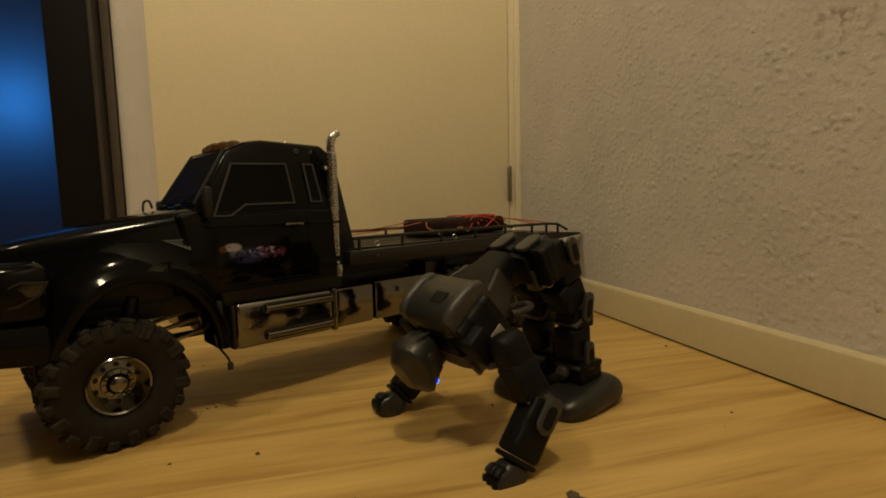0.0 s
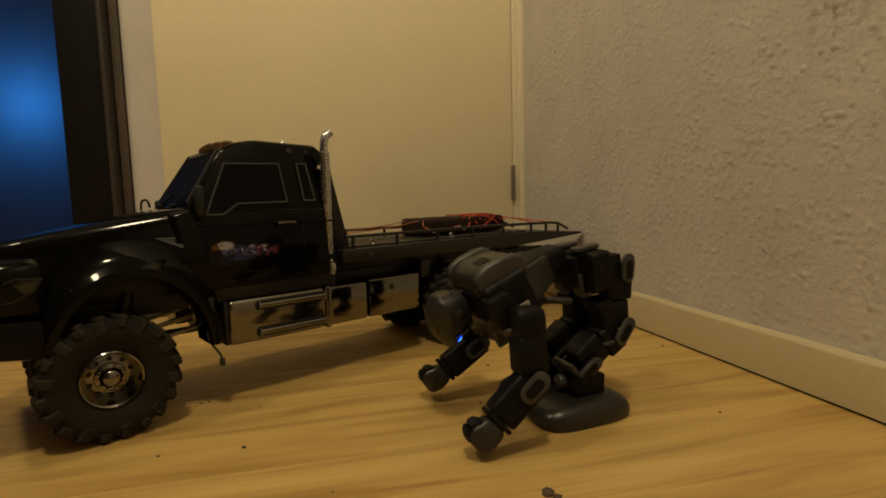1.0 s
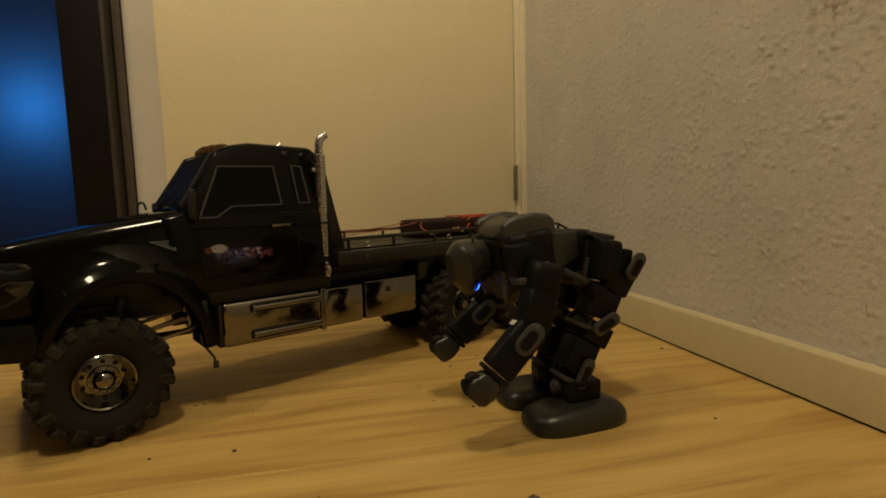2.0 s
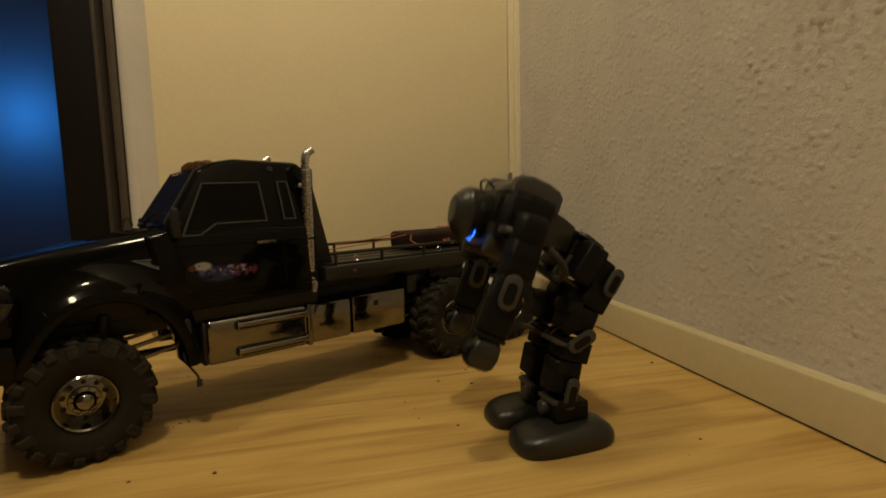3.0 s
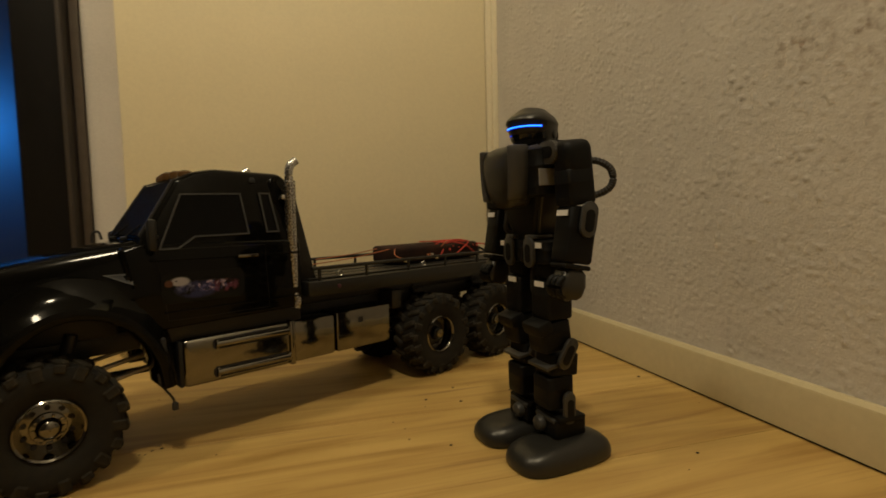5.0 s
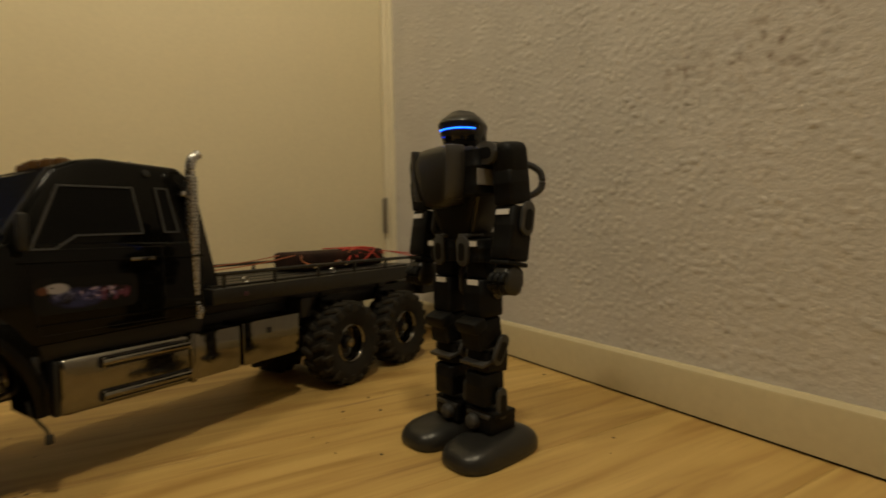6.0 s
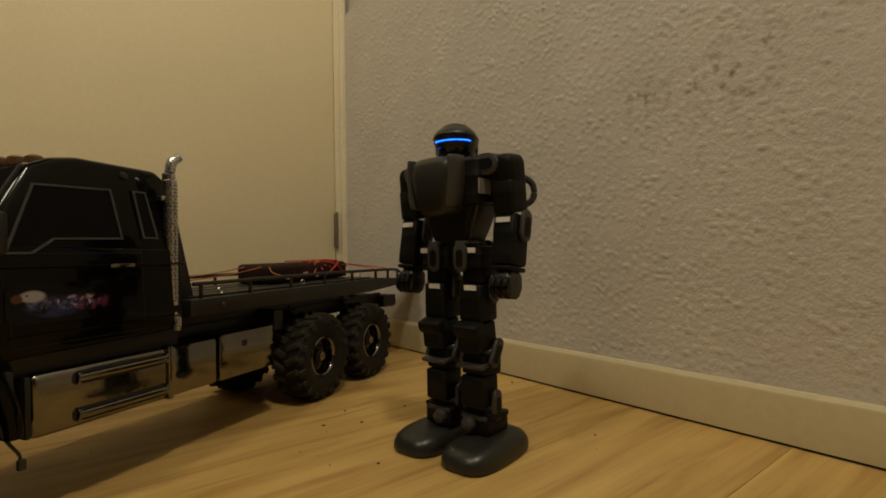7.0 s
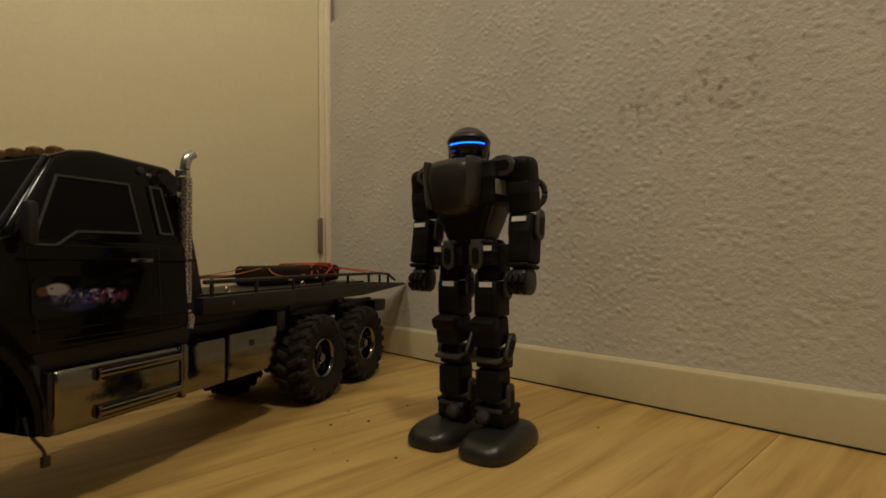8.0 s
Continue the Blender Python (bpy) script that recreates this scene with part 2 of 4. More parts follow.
PLATE = shader("silver_plate", (0.40, 0.39, 0.37), 0.4, 0.5, grain=300, vary=0.15)
VISOR = shader("visor_black", (0.006, 0.006, 0.008), 0.1, grain=100, vary=0.1)
LED = shader("blue_led", (0.0, 0.03, 0.3), 0.4, emit=((0.0, 0.035, 0.9), 0.75))
LED_CORE = shader("blue_led_core", (0.02, 0.2, 0.6), 0.4, emit=((0.03, 0.22, 1.0), 3.6))
GRIT = shader("grit", (0.085, 0.060, 0.036), 0.9, grain=300, vary=0.5)

FROSTED.use_nodes = True
_n, _l = FROSTED.node_tree.nodes, FROSTED.node_tree.links
_tr, _gl, _mx = _n.new("ShaderNodeBsdfTranslucent"), _n.new("ShaderNodeBsdfGlossy"), _n.new("ShaderNodeMixShader")
_no = _n.new("ShaderNodeTexNoise")
_no.inputs["Scale"].default_value = 3.0
_rp = _n.new("ShaderNodeMix")
_rp.data_type = "RGBA"
_rp.inputs["A"].default_value, _rp.inputs["B"].default_value = (0.42, 0.46, 0.52, 1), (0.52, 0.56, 0.62, 1)
_l.new(_no.outputs["Fac"], _rp.inputs["Factor"])
_l.new(_rp.outputs["Result"], _tr.inputs["Color"])
_gl.inputs["Color"].default_value, _gl.inputs["Roughness"].default_value = (0.6, 0.6, 0.6, 1), 0.35
_mx.inputs[0].default_value = 0.04
_l.new(_tr.outputs[0], _mx.inputs[1])
_l.new(_gl.outputs[0], _mx.inputs[2])
_l.new(_mx.outputs[0], _n["Material Output"].inputs["Surface"])


# ---- mesh helpers ----
def part(name, bm, material, parent=None, label="", smooth=35):
    me = bpy.data.meshes.new(name)
    bmesh.ops.recalc_face_normals(bm, faces=bm.faces[:])
    bm.to_mesh(me)
    bm.free()
    for m in (material if isinstance(material, (list, tuple)) else [material]):
        me.materials.append(m)
    if smooth:
        me.shade_smooth()
        me.set_sharp_from_angle(angle=radians(smooth))
    ob = new(name, me)
    if parent is not None:
        ob.parent = parent
    return tagged(ob, label)


def join(bm, other, m=None, mi=0):
    if m is not None:
        bmesh.ops.transform(other, matrix=m, verts=other.verts[:])
    vs = [bm.verts.new(v.co) for v in other.verts]
    other.verts.index_update()
    for f in other.faces:
        try:
            g = bm.faces.new([vs[v.index] for v in f.verts])
            g.material_index = mi
        except ValueError:
            pass
    other.free()
    return bm


def box(c, s, bev=0.002, m=None, bm=None, mi=0, seg=2, taper=1.0):
    t = bmesh.new()
    bmesh.ops.create_cube(t, size=1.0)
    for v in t.verts:
        k = taper if v.co.z > 0 else 1.0
        v.co = Vector((v.co.x * s[0] * k, v.co.y * s[1] * k, v.co.z * s[2]))
    if bev > 0:
        bmesh.ops.bevel(t, geom=t.edges[:], offset=min(bev, 0.49 * min(s)), segments=seg, affect="EDGES", profile=0.5)
    bmesh.ops.transform(t, matrix=(m or Matrix()) @ Matrix.Translation(c), verts=t.verts[:])
    return join(bm if bm is not None else bmesh.new(), t, None, mi)


def loft(rings, bm=None, mi=0, cap=True, closed=True):
    bm = bm if bm is not None else bmesh.new()
    rows = [[bm.verts.new(p) for p in r] for r in rings]
    n = len(rows[0])
    for a, b in zip(rows, rows[1:]):
        for i in range(n if closed else n - 1):
            j = (i + 1) % n
            bm.faces.new((a[i], a[j], b[j], b[i])).material_index = mi
    if cap:
        bm.faces.new(rows[0]).material_index = mi
        bm.faces.new(rows[-1][::-1]).material_index = mi
    return bm


def lathe(profile, n=32, m=None, bm=None, mi=0, cap=True):
    """profile of (radius, height) turned about z."""
    m = m or Matrix()
    rings = [[m @ Vector((r * math.cos(2 * math.pi * i / n), r * math.sin(2 * math.pi * i / n), h)) for i in range(n)] for r, h in profile]
    return loft(rings, bm, mi, cap)


def along(p0, p1):
    p0, p1 = Vector(p0), Vector(p1)
    return Matrix.Translation(p0) @ (p1 - p0).to_track_quat("Z", "Y").to_matrix().to_4x4(), (p1 - p0).length


def rod(p0, p1, r, bm=None, n=12, mi=0, r1=None):
    m, h = along(p0, p1)
    r1 = r if r1 is None else r1
    e = min(r, r1, h) * 0.15
    return lathe([(r - e, 0), (r, e), (r1, h - e), (r1 - e, h)], n, m, bm, mi)


def tube(pts, r, bm=None, n=8, mi=0, wave=0.0):
    pts = [Vector(p) for p in pts]
    rings = []
    for i, p in enumerate(pts):
        d = (pts[min(i + 1, len(pts) - 1)] - pts[max(i - 1, 0)]).normalized()
        q = d.to_track_quat("Z", "Y").to_matrix()
        rr = r * (1 + (wave if i % 2 else 0))
        rings.append([p + q @ Vector((rr * math.cos(2 * math.pi * k / n), rr * math.sin(2 * math.pi * k / n), 0)) for k in range(n)])
    return loft(rings, bm, mi)


def curve(ctrl, steps=8):
    """points of a smooth curve through the control points."""
    c = [Vector(p) for p in ctrl]
    c = [c[0] * 2 - c[1]] + c + [c[-1] * 2 - c[-2]]
    out = []
    for i in range(1, len(c) - 2):
        for k in range(steps):
            t = k / steps
            a, b, d, e = c[i - 1], c[i], c[i + 1], c[i + 2]
            out.append(0.5 * (2 * b + (d - a) * t + (2 * a - 5 * b + 4 * d - e) * t * t + (3 * b - a - 3 * d + e) * t ** 3))
    return out + [c[-2]]


def slab(poly, put, thick, bm=None, mi=0, bev=0.0):
    """a plate from a 2D outline; put(u, v, w) gives the place, w the way out."""
    t = bmesh.new()
    loft([[put(u, v, 0) for u, v in poly], [put(u, v, thick) for u, v in poly]], t, mi)
    if bev:
        bmesh.ops.bevel(t, geom=t.edges[:], offset=bev, segments=2, affect="EDGES", profile=0.5)
    return join(bm if bm is not None else bmesh.new(), t, None, mi)


def ring_of(poly, k):
    """the outline pulled in by k along its corner bisectors."""
    out, n = [], len(poly)
    area = sum(poly[i][0] * poly[(i + 1) % n][1] - poly[(i + 1) % n][0] * poly[i][1] for i in range(n))
    s = 1 if area > 0 else -1
    for i in range(n):
        a, b, c = (Vector(poly[j % n]) for j in (i - 1, i, i + 1))
        u, v = (b - a).normalized(), (c - b).normalized()
        nu, nv = Vector((-u.y, u.x)) * s, Vector((-v.y, v.x)) * s
        d = (nu + nv).normalized()
        out.append(tuple(b + d * (k / max(0.35, d.dot(nu)))))
    return out


def band(poly, width, put, thick, bm=None, mi=0):
    """a raised rim that follows an outline."""
    bm = bm if bm is not None else bmesh.new()
    inner, n = ring_of(poly, width), len(poly)
    o0, o1 = [bm.verts.new(put(u, v, 0)) for u, v in poly], [bm.verts.new(put(u, v, thick)) for u, v in poly]
    i0, i1 = [bm.verts.new(put(u, v, 0)) for u, v in inner], [bm.verts.new(put(u, v, thick)) for u, v in inner]
    for i in range(n):
        j = (i + 1) % n
        for q in ((o0[i], o0[j], o1[j], o1[i]), (o1[i], o1[j], i1[j], i1[i]), (i1[i], i1[j], i0[j], i0[i]), (i0[i], i0[j], o0[j], o0[i])):
            bm.faces.new(q).material_index = mi
    return bm


def stadium(cx, cy, w, h, n=8):
    """outline of a rounded bar, w wide and h high."""
    r = w / 2
    k = h / 2 - r
    return [(cx + r * math.cos(a), cy + k + r * math.sin(a)) for a in [math.pi * i / n for i in range(n + 1)]] + [(cx + r * math.cos(a), cy - k + r * math.sin(a)) for a in [math.pi + math.pi * i / n for i in range(n + 1)]]


def rounded(cx, cy, w, h, r, n=5):
    out = []
    for sx, sy, a0 in ((1, 1, 0), (-1, 1, 90), (-1, -1, 180), (1, -1, 270)):
        for i in range(n + 1):
            a = radians(a0 + 90 * i / n)
            out.append((cx + sx * (w / 2 - r) + r * math.cos(a), cy + sy * (h / 2 - r) + r * math.sin(a)))
    return out


def empty(name, m=None):
    ob = new(name)
    if m is not None:
        ob.matrix_basis = m
    return ob


# ---- the room ----
WX, BY = 0.862, 1.62
LEFT, FRONT, TOP = -2.6, -2.6, 2.45


def room():
    tagged(part("wall_east", box((WX + 0.062, -0.45, TOP / 2), (0.10, 4.34, TOP), 0, None), PLASTER, smooth=0), "rough white plastered wall with dark smudges", "wall", kind="structure")
    # the plaster skin that stands before the wall, with its grains
    bm = bmesh.new()
    ys = np.arange(0.15, BY + 0.001, 0.0031)
    zs = np.arange(0.05, 0.90, 0.0031)
    grid = []
    for y in ys:
        col = []
        for z in zs:
            v = Vector((y, z, 0.0))
            a = noise.noise(v * 80) * 0.22 + noise.noise(v * 195 + Vector((3, 7, 1))) + noise.noise(v * 21 + Vector((5, 1, 8))) * 0.22
            lump = max(0.0, a - 0.22) * 0.0042
            pit = noise.noise(v * 30 + Vector((9, 2, 4))) * 0.0004 + noise.noise(v * 6) * 0.0008
            col.append(bm.verts.new((WX - 0.0035 - 0.004 * min(1.0, max(0.0, (y - 1.3) / 0.3)) - lump - pit, y, z)))
        grid.append(col)
    for a, b in zip(grid, grid[1:]):
        for i in range(len(a) - 1):
            bm.faces.new((a[i], a[i + 1], b[i + 1], b[i]))
    me = bpy.data.meshes.new("plaster_skin")
    bm.to_mesh(me)
    bm.free()
    me.materials.append(PLASTER)
    me.shade_smooth()
    skin = tagged(new("wall_plaster", me), "grainy off-white plaster coat on the wall", "wall", kind="structure")

    def wall(name, c, s, label, mat=None):
        return tagged(part(name, box(c, s, 0), mat or PLASTER, smooth=0), label, "wall", kind="structure")
    wall("wall_north", ((WX - 0.135) / 2 + 0.03, BY + 0.05, TOP / 2), (WX + 0.135 + 0.06, 0.10, TOP), "white plastered wall behind the door")
    wall("wall_north_upper", (-0.67, BY + 0.05, 2.27), (0.93, 0.10, 0.36), "plastered wall above the glazed door")
    wall("wall_north_left", (-1.87, BY + 0.05, TOP / 2), (1.46, 0.10, TOP), "white plastered wall")
    # unseen west and south walls, kept dark so the room bounces less light
    wall("wall_west", (LEFT - 0.05, -0.45, TOP / 2), (0.10, 4.34, TOP), "unseen wall, kept dark to cut bounce light", LOW_BOUNCE)
    wall("wall_south", ((LEFT + WX) / 2, FRONT - 0.05, TOP / 2), (WX - LEFT + 0.2, 0.10, TOP), "unseen wall, kept dark to cut bounce light", LOW_BOUNCE)
    # unseen dark walls, added to close in the blue lamp
    wall("glow_box_back", (-0.65, 2.65, TOP / 2), (1.6, 0.10, TOP), "unseen dark wall added round the blue lamp", DARK_WOOD)
    wall("glow_box_left", (-1.45, 2.16, TOP / 2), (0.10, 0.9, TOP), "unseen dark wall added round the blue lamp", DARK_WOOD)
    wall("glow_box_right", (0.15, 2.16, TOP / 2), (0.10, 0.9, TOP), "unseen dark wall added round the blue lamp", DARK_WOOD)
    # unseen ceiling, darkened to hold down the bounce light
    tagged(part("ceiling", box(((LEFT + WX) / 2, 0.0, TOP + 0.03), (WX - LEFT + 0.3, 5.5, 0.06), 0), CEIL, smooth=0), "unseen ceiling, darkened to cut bounce light", "ceiling", kind="structure")
    # rounded plaster reveal beside the glazed door
    ring = [(-0.1352, BY - 0.0), (-0.146, BY - 0.0), (-0.156, BY + 0.002), (-0.164, BY + 0.008), (-0.169, BY + 0.018), (-0.171, BY + 0.035), (-0.171, BY + 0.1), (-0.1352, BY + 0.1)]
    tagged(part("wall_reveal", loft([[(x, y, z) for x, y in ring] for z in (0.0, TOP)]), PLASTER), "rounded plaster edge of the wall", "wall", kind="structure")
    # skirting along the plastered wall
    prof = [(WX + 0.002, 0.0034), (0.8480, 0.0034), (0.8480, 0.0585), (0.8492, 0.0615), (0.8535, 0.0655), (0.8555, 0.066), (WX + 0.002, 0.066)]
    tagged(part("baseboard", loft([[(x, y, z) for x, z in prof] for y in (FRONT, -1.2, 0.0, 0.967, 0.9675, BY - 0.025)]), SKIRT, smooth=25), "cream painted skirting board along the plastered wall", "skirting board", kind="structure")
    # dark filler strip, painted for the shade line under the board
    tagged(part("baseboard_shade", box((0.857, -0.5, 0.0017), (0.010, 4.2, 0.0032), 0), DARK_GAP, smooth=0), "dark filler painted for the shade under the skirting board", "gap", kind="structure")


def door():
    d = tagged(empty("door_1", pose(0, BY, 0)), "closed cream painted flush door", "door", kind="structure")
    part("door_leaf", box((0.3665, -0.012, 1.02), (0.907, 0.022, 2.03), 0.002), DOOR_PAINT, d)
    # no open slit here: a thin strip carries its shade as colour
    f = part("door_frame", box((0.8210, -0.0085, 1.03), (0.0018, 0.017, 2.05), 0.0), SLIT, d, "thin strip painted for the shaded slit between leaf and frame", 0)
    part("door_jamb", box((0.8300, -0.0125, 1.03), (0.0162, 0.025, 2.05), 0.0015), TRIM_PAINT, d)
    part("door_jamb", box((0.8471, -0.0145, 1.03), (0.0178, 0.029, 2.05), 0.003), TRIM_PAINT, d)
    part("door_head", box((0.39, -0.014, 2.068), (0.955, 0.028, 0.05), 0.003), TRIM_PAINT, d)
    for z0 in (0.246, 1.72):
        bm = box((0.8195, -0.027, z0 + 0.047), (0.009, 0.008, 0.094), 0.0015)
        h = part("hinge", bm, HINGE, d, "worn steel hinge")
        bm = rod((0.8205, -0.033, z0 - 0.003), (0.8205, -0.033, z0 + 0.097), 0.0042)
        for k in (0.25, 0.5, 0.75):
            lathe([(0.0048, 0), (0.0048, 0.0015)], 12, Matrix.Translation((0.8205, -0.033, z0 + 0.094 * k)), bm)
        part("hinge_pin", bm, HINGE, h)


def glazed_door():
    d = tagged(empty("door_2", pose(0, BY, 0)), "dark wooden door with a frosted pane, blue light behind", "door", kind="structure")
    part("door_frame", box((-0.197, -0.004, 1.03), (0.010, 0.05, 2.06), 0.003), shader("brown_wood", (0.040, 0.032, 0.026), 0.6, grain=50, vary=0.3), d, "thin dark brown door frame")
    # filler strip; the soft shade next to the plaster is in its brown
    part("frame_filler", box((-0.1810, 0.030, 1.03), (0.0195, 0.030, 2.06), 0.002), shader("shaded_brown", (0.11, 0.088, 0.070), 0.6, grain=50, vary=0.25), d, "brown filler strip beside the frame, painted dim for the shade there")
    part("stile", box((-0.2505, 0.012, 1.02), (0.095, 0.04, 2.04), 0.004), DARK_WOOD, d)
    part("stile", box((-1.08, 0.012, 1.02), (0.11, 0.04, 2.04), 0.004), DARK_WOOD, d)
    part("rail", box((-0.66, 0.012, 0.06), (0.73, 0.04, 0.12), 0.004), DARK_WOOD, d)
    part("rail", box((-0.66, 0.012, 1.98), (0.73, 0.04, 0.12), 0.004), DARK_WOOD, d)
    part("pane", box((-0.66, 0.014, 1.02), (0.729, 0.006, 1.80), 0), FROSTED, d, "frosted glass pane glowing blue", 0)


def floor():
    base = tagged(part("floor", box((-0.85, -0.0, -0.03), (3.7, 5.4, 0.04), 0), DARK_GAP, smooth=0), "honey coloured wood laminate floor", "floor", kind="structure")
    W, L, g = 0.193, 1.285, 0.0005
    meshes = {}

    def plank_mesh(length):
        key = round(length, 4)
        if key not in meshes:
            t = box((0, 0, -0.005), (length - g, W - g, 0.010), 0.0003, seg=1)
            bmesh.ops.recalc_face_normals(t, faces=t.faces[:])
            me = bpy.data.meshes.new("plank")
            t.to_mesh(me)
            t.free()
            me.materials.append(LAMINATE)
            meshes[key] = me
        return meshes[key]
    r = random.Random(5)
    rows = [0.712 + W / 2 + k * W for k in range(-17, 4)]
    shift = 0.0
    for yy in rows:
        shift = L - 0.16 * r.random()
        x1 = WX - 0.010
        x0 = x1 - max(0.12, shift)
        while x1 > LEFT:
            x0 = max(x0, LEFT)
            p = new("plank", plank_mesh(x1 - x0))
            p.location = ((x0 + x1) / 2, yy, 0.0)
            p.parent = base
            x1, x0 = x0, x0 - L
            if x1 - LEFT < 0.02:
                break


room()
door()
glazed_door()


# ---- the model truck ----
TYRE_R = 0.068


def lug_mesh(size, bev):
    bm = box((0, 0, 0), size, bev, seg=1)
    bmesh.ops.recalc_face_normals(bm, faces=bm.faces[:])
    me = bpy.data.meshes.new("lug")
    bm.to_mesh(me)
    bm.free()
    me.materials.append(RUBBER)
    return me


LUGS = [lug_mesh((0.0078, 0.0102, 0.024), 0.0022), lug_mesh((0.0150, 0.0110, 0.0042), 0.0016), lug_mesh((0.0090, 0.0105, 0.0040), 0.0015)]


def wheel(side, rear):
    """a wheel with its axle along y; its outer face looks to +y (side 1) or -y (side -1)."""
    turn = Matrix.Rotation(radians(-90 * side), 4, "X")
    hw = 0.026
    prof = [(0.0295, -hw * 0.78), (0.038, -hw * 0.97), (0.050, -hw * 1.06), (0.057, -hw * 1.03), (0.0625, -hw * 0.92), (0.0648, -hw * 0.6), (0.0652, 0), (0.0648, hw * 0.6), (0.0625, hw * 0.92), (0.057, hw * 1.03), (0.050, hw * 1.06), (0.038, hw * 0.97), (0.0295, hw * 0.78)]
    bm = lathe(prof, 48, turn, cap=False)
    tyre = part("wheel", bm, RUBBER_SIDE, None, "dusty off-road tyre with chunky lugs")
    n = 20
    for k in range(n):
        for s in (-1, 1):
            a = 2 * math.pi * (k + (0.5 if s > 0 else 0)) / n
            lug = new("lug", LUGS[0])
            lug.matrix_basis = turn @ Matrix.Rotation(a, 4, "Z") @ Matrix.Translation((0.0652, 0, s * 0.0125)) @ Matrix.Rotation(radians(24 * s), 4, "X")
            lug.parent = tyre
            short = k % 2
            lug = new("lug", LUGS[1 + short])
            lug.matrix_basis = turn @ Matrix.Rotation(a, 4, "Z") @ Matrix.Translation((0.0612 if short else 0.0580, 0, s * 0.0262)) @ Matrix.Rotation(radians(9 * s), 4, "Y")
            lug.parent = tyre
    lip = hw * 0.86
    deep = 0.004 if rear else 0.010
    q = 0.81
    bm = lathe([(r * q, h) for r, h in ((0.0370, lip - 0.004), (0.0388, lip), (0.0368, lip + 0.0015), (0.0345, lip), (0.0330, lip - deep), (0.0312, lip - deep * 1.6 - (0.012 if rear else 0)), (0.012, lip - deep * 1.2 - (0.014 if rear else 0)), (0.001, lip - deep * 1.2 - (0.014 if rear else 0)))], 48, turn, cap=False)
    lathe([(0.030, -hw * 0.78), (0.024, -hw * 0.6), (0.001, -hw * 0.5)], 24, turn, bm, 0, False)
    rim = part("rim", bm, CHROME, tyre, "chromed rim")
    face = lip - deep * 1.4 - (0.013 if rear else 0)
    if rear:
        bm = lathe([(0.021, face + 0.0005), (0.0195, face + 0.003), (0.012, face + 0.004), (0.010, face + 0.012), (0.008, face + 0.0135), (0.001, face + 0.0135)], 32, turn, cap=False)
        part("hub", bm, [RIM_DARK], tyre, "dark wheel hub")
        bm = lathe([(0.0075, face + 0.013), (0.0070, face + 0.0165), (0.001, face + 0.0172)], 20, turn, cap=False)
        part("hub_cap", bm, CHROME, tyre)
    else:
        bm = lathe([(0.0160, face), (0.0152, face + 0.003), (0.0110, face + 0.0045), (0.0100, face + 0.0085), (0.008, face + 0.0112), (0.005, face + 0.0128), (0.0005, face + 0.0132)], 32, turn, cap=False)
        part("hub", bm, CHROME, tyre, "chromed hub with a pointed cap")
        bm = bmesh.new()
        for k in range(10):
            a = 2 * math.pi * k / 10
            lathe([(0.0001, face + 0.0062), (0.0014, face + 0.006), (0.0016, face + 0.003)], 6, turn @ Matrix.Translation((0.0130 * math.cos(a + 0.3), 0.0130 * math.sin(a + 0.3), 0)), bm, 0, False)
        part("wheel_nut", bm, CHROME, tyre)
    # rim holes: dark discs on the face, painted for the shade inside
    bm = bmesh.new()
    for k in range(10):
        a = 2 * math.pi * k / 10
        lathe([(0.0025, face + 0.0002), (0.0025, face + 0.0014), (0.0001, face + 0.0014)], 12, turn @ Matrix.Translation((0.0205 * math.cos(a), 0.0205 * math.sin(a), 0)), bm, 0, False)
    part("rim_hole_dark", bm, DARK_GAP, tyre)
    return tyre


